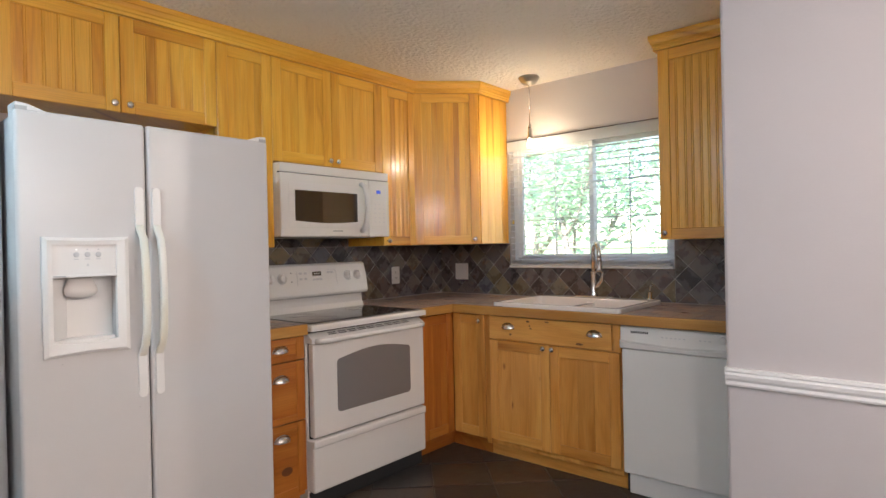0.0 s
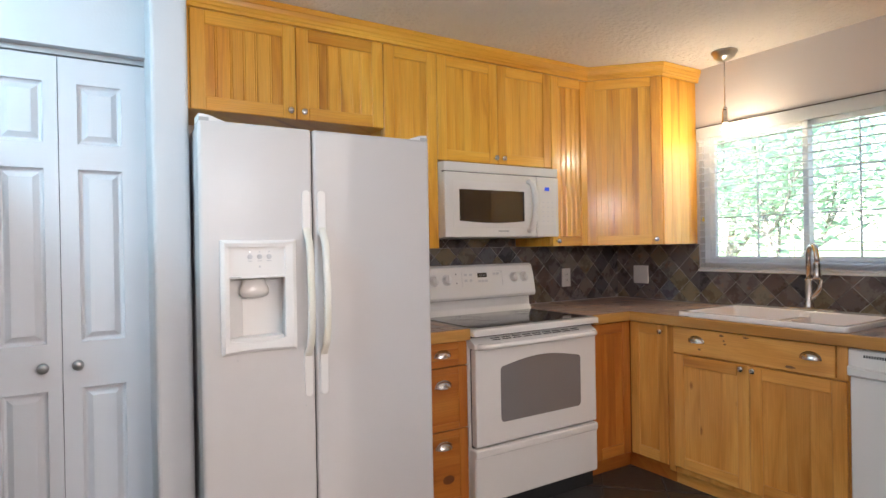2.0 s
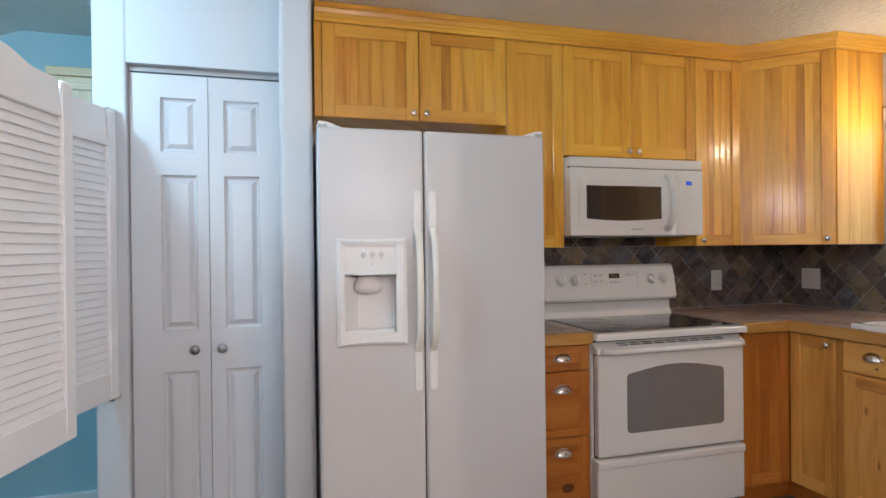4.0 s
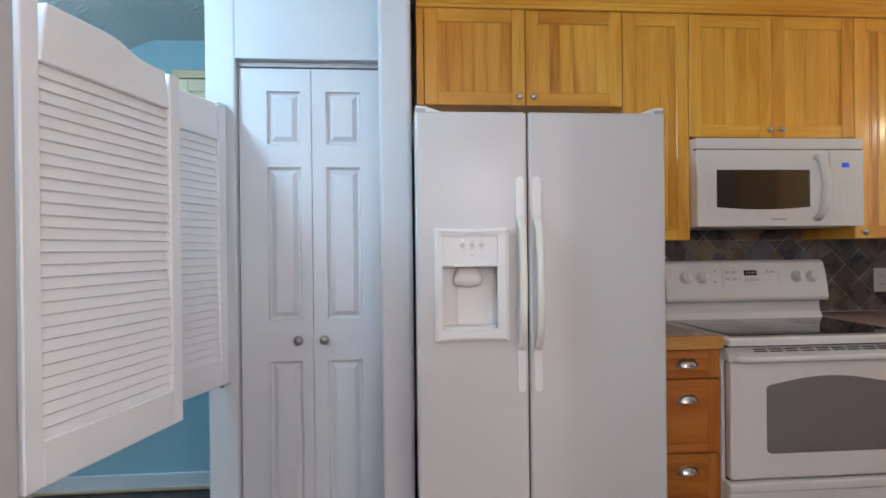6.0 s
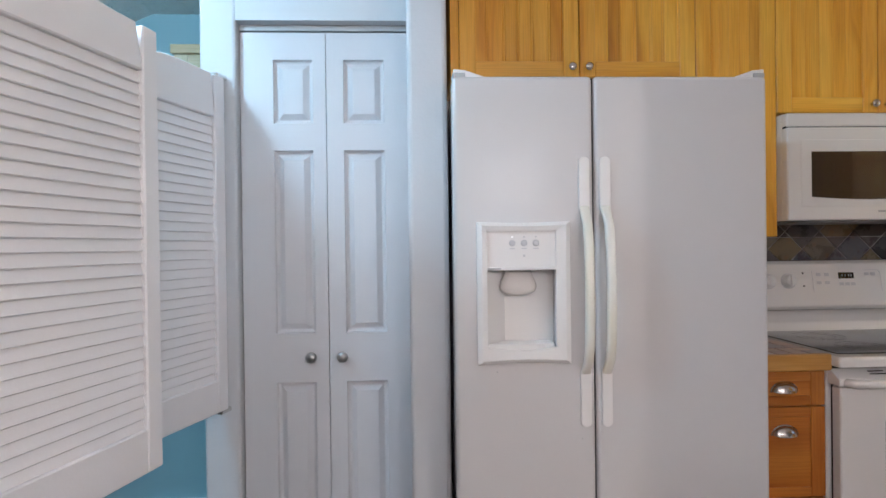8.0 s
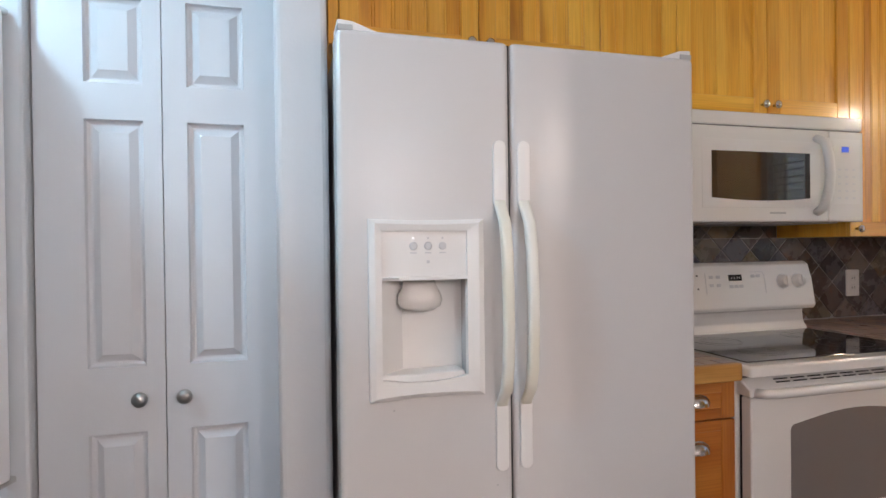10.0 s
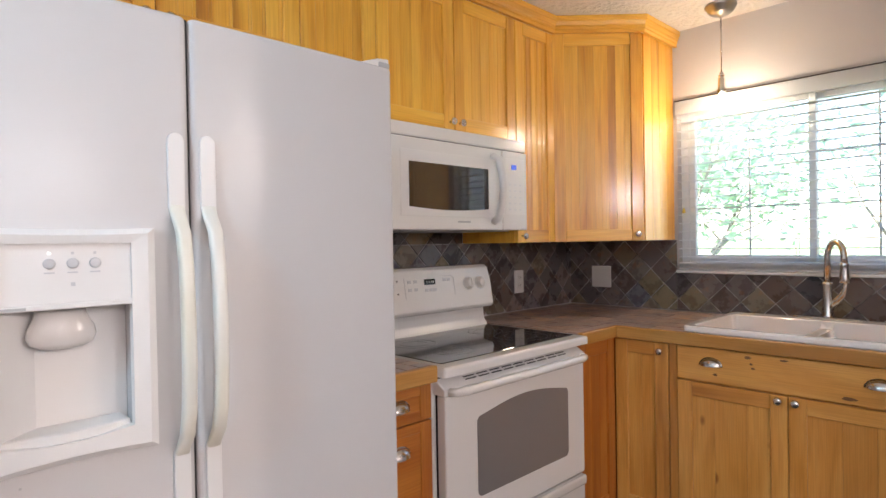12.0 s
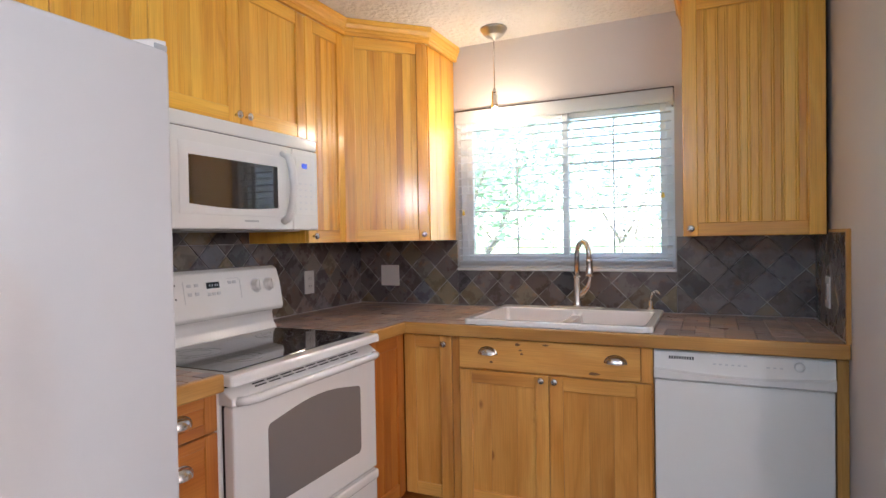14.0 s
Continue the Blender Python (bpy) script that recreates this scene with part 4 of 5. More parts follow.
part("badge", place(bm, FX), GREYPLASTIC, md, "small grey maker's plate")
bm = bm_new()
block(bm, MS + 0.001, MB, MF - 0.030, MF, MZ0, MZ1 - 0.051, 0.007, 3, edges=lambda c, d: c.y > MF - 0.02)
mp = part("control_panel", place(bm, FX), ENAMEL, mw)
bm = bm_new()
block(bm, MS + 0.020, MB - 0.020, MF, MF + 0.0008, MZ0 + 0.065, MZ1 - 0.080)
part("key_pad", place(bm, FX), PLASTIC, mp)
bm = bm_new()
block(bm, MS + 0.058, MB - 0.072, MF + 0.0008, MF + 0.002, MZ1 - 0.128, MZ1 - 0.108)
part("display", place(bm, FX), DISPLAY_BLUE, mp, "small blue lit display")
for r in range(5):
    for c in range(3):
        bm = bm_new()
        a = MS + 0.040 + c * 0.034
        block(bm, a, a + 0.014, MF + 0.0008, MF + 0.0014, MZ0 + 0.083 + r * 0.026, MZ0 + 0.090 + r * 0.026)
        part("key", place(bm, FX), PALEPRINT, mp)
bm = bm_new()
block(bm, MA + 0.08, MB - 0.08, 0.06, 0.36, MZ0 - 0.004, MZ0 - 0.0005)
part("filter_plate", place(bm, FX), GREYPLASTIC, mw)

# dishwasher
A0, A1 = -1.447, -0.873
dish = thing("dishwasher", ((A0 + A1) / 2, Y - 0.3, 0), "white built-in dishwasher under the counter", "dishwasher")
bm = bm_new()
block(bm, A0 + 0.004, A1 - 0.004, 0.02, 0.60, FZ, 0.856)
part("body", place(bm, FY), GASKET, dish)
bm = bm_new()
block(bm, A0, A1, 0.60, 0.640, 0.130, 0.742, 0.006, 2, edges=lambda c, d: c.y > 0.62)
dd = part("door", place(bm, FY), ENAMEL, dish, "plain white dishwasher door")
bm = bm_new()
n_, lo = 14, []
for i in range(n_ + 1):
    a = A0 + (A1 - A0) * i / n_
    sag = 0.016 * math.sin(math.pi * i / n_)
    lo.append([(a, 0.60, 0.745), (a, 0.648, 0.745), (a, 0.660, 0.752 ), (a, 0.663, 0.782 - sag), (a, 0.650, 0.790 - sag), (a, 0.648, 0.848), (a, 0.640, 0.855), (a, 0.60, 0.855)])
rings(bm, lo)
dp = part("control_panel", place(bm, FY), ENAMEL, dish, "white control panel with a bowed handle lip")
for i in range(10):
    bm = bm_new()
    a = A0 + 0.052 + i * 0.0088
    block(bm, a, a + 0.0058, 0.6482, 0.6495, 0.824, 0.835)
    part("vent_slot", place(bm, FY), DARK, dp)
bm = bm_new()
block(bm, A0 + 0.165, A1 - 0.05, 0.6485, 0.6495, 0.803, 0.844, 0.0004, 1)
part("key_pad", place(bm, FY), ENAMEL, dp)
for i in range(9):
    bm = bm_new()
    a = A0 + 0.20 + i * 0.02 + (0.05 if i > 5 else 0)
    block(bm, a, a + 0.010, 0.6496, 0.6502, 0.812, 0.817)
    part("key", place(bm, FY), SILVERBTN, dp)
bm = bm_new()
lathe(bm, [(0.016, 0), (0.0155, 0.010), (0.012, 0.012)], FY @ Matrix.Translation((A1 - 0.105, 0.6495, 0.824)) @ Matrix.Rotation(radians(-90), 4, "X"), 20)
part("timer_knob", bm, PLASTIC, dp, "", True)
bm = bm_new()
block(bm, A0 + 0.02, A1 - 0.004, 0.600, 0.618, FZ, 0.126, 0.003, 1)
part("toe_panel", place(bm, FY), PLASTIC, dish)

# ---- window, blind and what stands at the sink ----
win = thing("window_1", ((XW0 + XW1) / 2, Y + 0.07, ZW0), "white vinyl sliding window with muntin bars above the sink", "window", "", "structure")
YF0, YF1 = Y + 0.045, Y + 0.115                        # depth of the vinyl frame
def bar(name, x0, x1, z0, z1, y0, y1, parent, mat=VINYL, bev=0.003):
    bm = bm_new()
    block(bm, x0, x1, y0, y1, z0, z1, bev, 1)
    return part(name, bm, mat, parent)
fw = 0.040
for x0, x1, z0, z1 in ((XW0, XW0 + fw, ZW0, ZW1), (XW1 - fw, XW1, ZW0, ZW1), (XW0 + fw, XW1 - fw, ZW0, ZW0 + 0.045), (XW0 + fw, XW1 - fw, ZW1 - 0.045, ZW1)):
    bar("window_frame", x0, x1, z0, z1, YF0, YF1, win)
XM = -1.937
for x0, x1, y0, y1 in ((XW0 + fw, XM + 0.017, YF0 + 0.004, YF0 + 0.034), (XM - 0.017, XW1 - fw, YF0 + 0.036, YF0 + 0.066)):
    z0, z1 = ZW0 + 0.045, ZW1 - 0.045
    s = 0.030
    sash = bar("sash_stile", x0, x0 + s, z0, z1, y0, y1, win)
    bar("sash_stile", x1 - s, x1, z0, z1, y0, y1, win)
    bar("sash_rail", x0 + s, x1 - s, z0, z0 + s, y0, y1, win)
    bar("sash_rail", x0 + s, x1 - s, z1 - s, z1, y0, y1, win)
    pane = bar("pane", x0 + s, x1 - s, z0 + s, z1 - s, (y0 + y1) / 2 - 0.002, (y0 + y1) / 2 + 0.002, win, GLASS, 0)
    pane.visible_shadow = False
    mid = (x0 + x1) / 2
    bar("muntin", mid - 0.004, mid + 0.004, z0 + s, z1 - s, (y0 + y1) / 2 + 0.003, (y0 + y1) / 2 + 0.009, win, VINYL, 0)
    for k in (1, 2):
        zz = z0 + s + (z1 - z0 - 2 * s) * k / 3
        bar("muntin", x0 + s, x1 - s, zz - 0.004, zz + 0.004, (y0 + y1) / 2 + 0.010, (y0 + y1) / 2 + 0.015, win, VINYL, 0)
bar("window_sill", XW0 - 0.004, XW1 + 0.004, ZW0 - 0.014, ZW0 + 0.001, Y - 0.024, YF0, win, TRIM)

blind = thing("window_blind", ((XW0 + XW1) / 2, Y + 0.01, ZW0), "white slatted blind, let down with open slats", "blind")
bm = bm_new()
block(bm, XW0 + 0.004, XW1 - 0.002, Y - 0.034, Y - 0.024, ZW1 - 0.066, ZW1 + 0.002, 0.003, 2)
part("valance", bm, SLAT, blind)
# a solid strip drawn in place of the shadow gap above the valance
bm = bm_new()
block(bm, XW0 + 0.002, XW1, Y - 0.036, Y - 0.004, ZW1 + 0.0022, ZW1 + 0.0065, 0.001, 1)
part("valance_shade_line", bm, SHADE_BROWN, blind, "thin dark brown strip standing for the shade above the valance")
for xx in (XW0 + 0.006, XW1 - 0.010):
    bm = bm_new()
    block(bm, xx - 0.003, xx + 0.005, Y - 0.025, Y + 0.03, ZW1 - 0.078, ZW1, 0.002, 1)
    part("valance_return", bm, SLAT, blind)
bm = bm_new()
block(bm, XW0 + 0.012, XW1 - 0.012, Y - 0.022, Y + 0.028, ZW1 - 0.050, ZW1 - 0.006, 0.003, 1)
part("head_rail", bm, SLAT, blind)
zs = [ZW0 + 0.018 + 0.006 * k for k in range(4)]
z = zs[-1] + 0.030
while z < ZW1 - 0.070:
    zs.append(z)
    z += 0.0425
slat_me = None
for z in zs:
    if slat_me is None:
        bm = bm_new()
        n_ = 5
        sec = [(-0.024 + 0.048 * i / n_, 0.0022 * math.sin(math.pi * i / n_)) for i in range(n_ + 1)]
        sec += [(y, zz - 0.0016) for y, zz in sec[::-1]]
        prism(bm, sec, 0, XW0 + 0.012, XW1 - 0.012)
        slat_me = finish("slat", bm, SLAT)
    ob = new("slat", slat_me)
    ob.parent = blind
    ob.matrix_parent_inverse = Matrix.Translation(-blind.location)
    ob.matrix_basis = Matrix.Translation((random.uniform(-0.001, 0.001), Y - 0.002, z)) @ Matrix.Rotation(radians(random.uniform(-1, 2)), 4, "X")
bm = bm_new()
block(bm, XW0 + 0.012, XW1 - 0.012, Y - 0.026, Y + 0.022, ZW0 + 0.002, ZW0 + 0.014, 0.003, 1)
part("bottom_rail", bm, SLAT, blind)
for xx in (XW0 + 0.10, (XW0 + XW1) / 2 - 0.02, XW1 - 0.10):
    for yy in (Y - 0.027, Y + 0.024):
        bm = bm_new()
        tube(bm, [(xx, yy, ZW0 + 0.01), (xx, yy, ZW1 - 0.02)], 0.0011, 6)
        part("ladder_cord", bm, SLAT, blind)
for xx, zz in ((XW0 + 0.045, 1.425), (XW1 - 0.050, 1.475)):
    bm = bm_new()
    tube(bm, [(xx, Y - 0.034, zz), (xx + 0.001, Y - 0.034, ZW1 - 0.05)], 0.0010, 6)
    cord = part("pull_cord", bm, SLAT, blind)
    bm = bm_new()
    lathe(bm, [(0.003, 0.022), (0.007, 0.010), (0.0085, 0.0), (0.004, -0.004)], Matrix.Translation((xx, Y - 0.034, zz - 0.012)), 12)
    part("cord_tassel", bm, material("yellow_tassel", (0.75, 0.55, 0.12), 0.5), cord, "small yellow tassel", True)

# pendant
PX, PY = -2.231, Y - 0.19
pend = thing("pendant_lamp", (PX, PY, H), "brushed nickel pendant lamp, lit, hanging before the window", "lamp")
bm = bm_new()
lathe(bm, [(0.066, H - 0.001), (0.068, H - 0.008), (0.064, H - 0.014), (0.060, H - 0.018), (0.052, H - 0.034), (0.036, H - 0.046), (0.014, H - 0.050), (0.008, H - 0.056), (0.004, H - 0.062)], Matrix.Translation((PX, PY, 0)), 28)
part("canopy", bm, SATIN, pend, "domed nickel ceiling cup", True)
bm = bm_new()
tube(bm, [(PX, PY, H - 0.06), (PX, PY, 2.03)], 0.0032, 8)
part("stem", bm, NICKEL, pend, "", True)
bm = bm_new()
lathe(bm, [(0.003, 2.036), (0.008, 2.032), (0.009, 2.022), (0.014, 2.020), (0.014, 2.012), (0.010, 2.010), (0.0155, 2.004), (0.0155, 1.958), (0.019, 1.955), (0.019, 1.940), (0.012, 1.938)], Matrix.Translation((PX, PY, 0)), 20)
part("socket", bm, NICKEL, pend, "", True)
bm = bm_new()
lathe(bm, [(0.008, 1.940), (0.011, 1.930), (0.016, 1.918), (0.019, 1.905), (0.017, 1.892), (0.010, 1.884)], Matrix.Translation((PX, PY, 0)), 20)
part("bulb", bm, BULB, pend, "small lit bulb", True)

# sink
sink = thing("sink", (-1.835, Y - 0.36, ZC), "white double-bowl drop-in kitchen sink", "sink")
SX0, SX1, SY0, SY1 = -2.232, -1.450, Y - 0.640, Y - 0.075
cx = [SX0, SX0 + 0.036, -1.856, -1.812, SX1 - 0.036, SX1]
cy = [SY0, SY0 + 0.028, SY1 - 0.105, SY1]
ZS = ZC + 0.024
t = bm_new()
gridv = {}
def gv(i, j):
    if (i, j) not in gridv:
        gridv[i, j] = t.verts.new((cx[i], cy[j], ZS))
    return gridv[i, j]
for i in range(5):
    for j in range(3):
        if j == 1 and i in (1, 2, 3):
            continue
        t.faces.new((gv(i, j), gv(i + 1, j), gv(i + 1, j + 1), gv(i, j + 1)))
outer = [(0, 0), (1, 0), (2, 0), (3, 0), (4, 0), (5, 0), (5, 1), (5, 2), (5, 3), (4, 3), (3, 3), (2, 3), (1, 3), (0, 3), (0, 2), (0, 1)]
low = {k: t.verts.new((cx[k[0]], cy[k[1]], ZC + 0.001)) for k in outer}
for a, b in zip(outer, outer[1:] + outer[:1]):
    t.faces.new((gridv[a], gridv[b], low[b], low[a]))
# the divider between the bowls lies lower than the rim
sunk = {(i, j): t.verts.new((cx[i], cy[j], ZS - 0.030)) for i in (2, 3) for j in (1, 2)}
t.faces.new((sunk[2, 1], sunk[3, 1], sunk[3, 2], sunk[2, 2]))
for j in (1, 2):
    t.faces.new((gridv[2, j], gridv[3, j], sunk[3, j], sunk[2, j]))
bowl_edges = []
for i in (1, 3):
    keys = [(i, 1), (i + 1, 1), (i + 1, 2), (i, 2)]
    mx, my = (cx[i] + cx[i + 1]) / 2, (cy[1] + cy[2]) / 2
    bot = {k: t.verts.new((mx + (cx[k[0]] - mx) * 0.88, my + (cy[k[1]] - my) * 0.88, ZC - 0.17)) for k in keys}
    for a, b in zip(keys, keys[1:] + keys[:1]):
        if a in sunk and b in sunk:
            loop = [sunk[a], sunk[b]]
        else:
            loop = ([sunk[a]] if a in sunk else []) + [gridv[a], gridv[b]] + ([sunk[b]] if b in sunk else [])
        t.faces.new(loop + [bot[b], bot[a]])
    bowl_edges += [t.edges.get((sunk[k] if k in sunk else gridv[k], bot[k])) for k in keys]
    t.faces.new([bot[k] for k in keys])
bmesh.ops.recalc_face_normals(t, faces=t.faces)
corner_edges = [t.edges.get((gridv[k], low[k])) for k in ((0, 0), (5, 0), (5, 3), (0, 3))]
bmesh.ops.bevel(t, geom=bowl_edges + corner_edges, offset=0.026, segments=5, profile=0.5, affect="EDGES")
rim = [e for e in t.edges if len(e.link_faces) == 2 and e.calc_face_angle(0) > 0.6 and all(abs(v.co.z - ZS) < 1e-5 for v in e.verts)]
bmesh.ops.bevel(t, geom=rim, offset=0.007, segments=3, profile=0.5, affect="EDGES")
part("basin", t, PORCELAIN, sink, "", False)
for mx in ((cx[1] + cx[2]) / 2, (cx[3] + cx[4]) / 2):
    bm = bm_new()
    lathe(bm, [(0.045, ZC - 0.1695), (0.045, ZC - 0.167), (0.036, ZC - 0.1675), (0.030, ZC - 0.169)], Matrix.Translation((mx, (cy[1] + cy[2]) / 2, 0)), 24)
    part("drain", bm, NICKEL, sink, "steel drain", True)

# faucet with a pull-down spray
FXX, FYY = -1.845, Y - 0.120
tap = thing("faucet", (FXX, FYY, ZS), "brushed nickel pull-down kitchen faucet with side lever", "faucet")
bm = bm_new()
prism(bm, [(FXX + x, FYY + y) for x, y in arc(0.105, 0, 0.026, -90, 90, 8) + arc(-0.105, 0, 0.026, 90, 270, 8)], 2, ZS + 0.0005, ZS + 0.010, 0.003, 2)
part("base_plate", bm, NICKEL, tap)
bm = bm_new()
lathe(bm, [(0.026, ZS + 0.010), (0.025, ZS + 0.016), (0.021, ZS + 0.030), (0.0185, ZS + 0.075), (0.018, ZS + 0.14), (0.0195, ZS + 0.145), (0.0195, ZS + 0.152), (0.0165, ZS + 0.155)], Matrix.Translation((FXX, FYY, 0)), 20)
part("body", bm, NICKEL, tap, "", True)
bm = bm_new()
gx, gy = 0.72, -0.69                                  # the spout's swing
pts = [(FXX, FYY, ZS + 0.15), (FXX, FYY, ZS + 0.26)]
for i in range(1, 13):
    q = math.pi * i / 12
    r = 0.050 * (1 - math.cos(q))
    pts.append((FXX + gx * r, FYY + gy * r, ZS + 0.26 + 0.062 * math.sin(q)))
pts.append((FXX + gx * 0.102, FYY + gy * 0.102, ZS + 0.235))
tube(bm, pts, 0.0125, 12, 1.0, (1, 0.2, 0))
part("spout", bm, NICKEL, tap, "", True)
bm = bm_new()
lathe(bm, [(0.014, 0.0), (0.0165, -0.004), (0.0165, -0.012), (0.0150, -0.016), (0.0195, -0.060), (0.0225, -0.078), (0.018, -0.082)], Matrix.Translation((FXX + gx * 0.102, FYY + gy * 0.102, ZS + 0.240)), 18)
part("spray_head", bm, NICKEL, tap, "", True)
bm = bm_new()
lx, ly = 0.97, -0.22
tube(bm, [(FXX + lx * 0.012, FYY + ly * 0.012, ZS + 0.050), (FXX + lx * 0.040, FYY + ly * 0.040, ZS + 0.085), (FXX + lx * 0.058, FYY + ly * 0.058, ZS + 0.108), (FXX + lx * 0.066, FYY + ly * 0.066, ZS + 0.150), (FXX + lx * 0.066, FYY + ly * 0.066, ZS + 0.172)], [0.014, 0.015, 0.013, 0.0085, 0.007], 12)
part("lever", bm, NICKEL, tap, "", True)
soap = thing("soap_dispenser", (-1.507, Y - 0.105, ZS), "brushed nickel soap dispenser beside the sink", "soap dispenser")
bm = bm_new()
lathe(bm, [(0.020, ZS), (0.020, ZS + 0.006), (0.013, ZS + 0.010), (0.012, ZS + 0.040), (0.009, ZS + 0.044)], Matrix.Translation((-1.507, Y - 0.105, 0)), 16)
part("collar", bm, NICKEL, soap, "", True)
bm = bm_new()
tube(bm, [(-1.507, Y - 0.105, ZS + 0.040), (-1.507, Y - 0.105, ZS + 0.060), (-1.500, Y - 0.112, ZS + 0.082), (-1.480, Y - 0.130, ZS + 0.090), (-1.462, Y - 0.148, ZS + 0.080)], [0.007, 0.007, 0.0065, 0.006, 0.005], 10)
part("spout", bm, NICKEL, soap, "", True)

# switch and outlet plates on the splash
def wall_plate(m, a, z, w, label, holes):
    th = thing("wall_plate", m @ Vector((a, 0.011, z)), label, "outlet", "wall plates")
    bm = bm_new()
    block(bm, a - w / 2, a + w / 2, 0.0095, 0.0155, z - 0.060, z + 0.060, 0.003, 2, edges=lambda c, d: c.y > 0.012)
    part("plate", place(bm, m), PLASTIC, th)
    for q in holes:
        bm = bm_new()
        if q[0] == "rocker":
            block(bm, a + q[1] - 0.016, a + q[1] + 0.016, 0.0155, 0.0185, z - 0.033, z + 0.033, 0.0015, 1)
            part("rocker", place(bm, m), ENAMEL, th)
        else:
            block(bm, a - 0.017, a + 0.017, 0.0155, 0.0172, z + q[1] - 0.014, z + q[1] + 0.014, 0.004, 2, edges=lambda c, d: abs(d.y) > 0.9)
            part("socket", place(bm, m), ENAMEL, th)
            for dx in (-0.007, 0.007):
                bm = bm_new()
                block(bm, a + dx - 0.0012, a + dx + 0.0012, 0.0171, 0.0174, z + q[1] - 0.004, z + q[1] + 0.006)
                part("slot", place(bm, m), DARK, th)
wall_plate(FX, 2.882, 1.068, 0.074, "white duplex outlet on the slate splash", [("socket", 0.021), ("socket", -0.021)])
wall_plate(FY, -2.961, 1.075, 0.120, "white blank double cover plate on the slate splash", [])
FR = frame_of((RW, 0), (0, 1), (-1, 0))
wall_plate(FR, 3.065, 1.055, 0.078, "white switch plate on the slate side splash", [("rocker", 0)])

# ---- outdoors ----
def leaf_material(name, low, high):
    m = material(name, low, 0.5, Transmission_Weight=0.0)
    n = Nodes(m)
    r = n.t.nodes.new("ShaderNodeNewGeometry").outputs["Random Per Island"]
    n.link(n.ramp(r, [(0, low), (1, high)]), n.b.inputs["Base Color"])
    tr = n.t.nodes.new("ShaderNodeBsdfTranslucent")
    tr.inputs["Color"].default_value = (0.48, 0.66, 0.50, 1)
    mx = n.t.nodes.new("ShaderNodeMixShader")
    mx.inputs[0].default_value = 0.62
    n.link(n.b.outputs[0], mx.inputs[1])
    n.link(tr.outputs[0], mx.inputs[2])
    n.link(mx.outputs[0], n.t.nodes["Material Output"].inputs["Surface"])
    return m
LEAF = leaf_material("tree_leaves", (0.12, 0.18, 0.12), (0.32, 0.40, 0.31))
BARK = paint("grey_bark", (0.34, 0.31, 0.28), 0.9, 0.6, 30, 0.4)
GRASS = paint("lawn", (0.20, 0.28, 0.13), 0.9, 0.6, 25, 0.5)
bm = bm_new()
vs = [bm.verts.new(p) for p in ((-150, Y + T, -0.5), (150, Y + T, -0.5), (150, 300, -0.5), (-150, 300, -0.5))]
bm.faces.new(vs)
setting("ground", bm, GRASS, "green lawn outside the window", "ground")


def tree(x, y, height, spread, leaves, seed, label):
    r = random.Random(seed)
    th = thing("tree", (x, y, -0.5), label, "tree", "trees outside the window")
    bm = bm_new()
    tips = []
    def limb(p, d, length, rad, level):
        pts, rr = [p], [rad]
        q = Vector(p)
        for k in range(4):
            d = (d + Vector((r.uniform(-0.25, 0.25), r.uniform(-0.25, 0.25), r.uniform(-0.05, 0.22)))).normalized()
            q = q + d * (length / 4)
            pts.append(tuple(q))
            rr.append(rad * (1 - 0.17 * (k + 1)))
            if level and k > 0:
                tips.append(Vector(q))
        tube(bm, pts, rr, 6)
        if level < 3:
            for _ in range(4 if level else 6):
                k = r.choice((2, 3, 4))
                a = r.uniform(0, 2 * math.pi)
                limb(pts[k], (d * 0.5 + Vector((math.cos(a), math.sin(a), r.uniform(0.1, 0.5)))).normalized(), length * r.uniform(0.45, 0.65), rr[k] * 0.6, level + 1)
        tips.append(Vector(q))
    limb((x, y, -0.5), Vector((0, 0, 1)), height * 0.55, 0.055 * height / 3, 0)
    part("trunk", bm, BARK, th)
    verts, faces = [], []
    for i in range(leaves):
        c = r.choice(tips) + Vector((r.gauss(0, spread), r.gauss(0, spread), r.gauss(0, spread * 0.8)))
        s = r.uniform(0.035, 0.075)
        m = Matrix.Rotation(r.uniform(0, 6.3), 3, "Z") @ Matrix.Rotation(r.uniform(-1.2, 1.2), 3, "X") @ Matrix.Rotation(r.uniform(-0.8, 0.8), 3, "Y")
        k = len(verts)
        for p in ((-s, 0, 0), (0, s * 0.5, 0.012), (s * 1.2, 0, 0), (0, -s * 0.5, 0.012)):
            verts.append(tuple(c + m @ Vector(p)))
        faces += [(k, k + 1, k + 2), (k, k + 2, k + 3)]
    me = bpy.data.meshes.new("crown")
    me.from_pydata(verts, [], faces)
    me.materials.append(LEAF)
    ob = new("crown", me)
    ob.parent, ob.matrix_parent_inverse = th, Matrix.Translation(-th.location)
    ob["kind"] = "stuff"


tree(-3.9, 7.0, 4.6, 0.36, 2600, 3, "leafy young tree close outside the window")
tree(-2.5, 8.2, 4.2, 0.36, 700, 5, "slim leafy tree with thin branches")
tree(-5.8, 9.0, 5.4, 0.44, 3400, 8, "broad leafy tree behind the window")
tree(-8.5, 14.5, 6.5, 0.5, 4000, 11, "tall leafy tree at the edge of the lawn")
tree(-1.5, 16.5, 5.5, 0.45, 2200, 14, "tall leafy tree at the edge of the lawn")

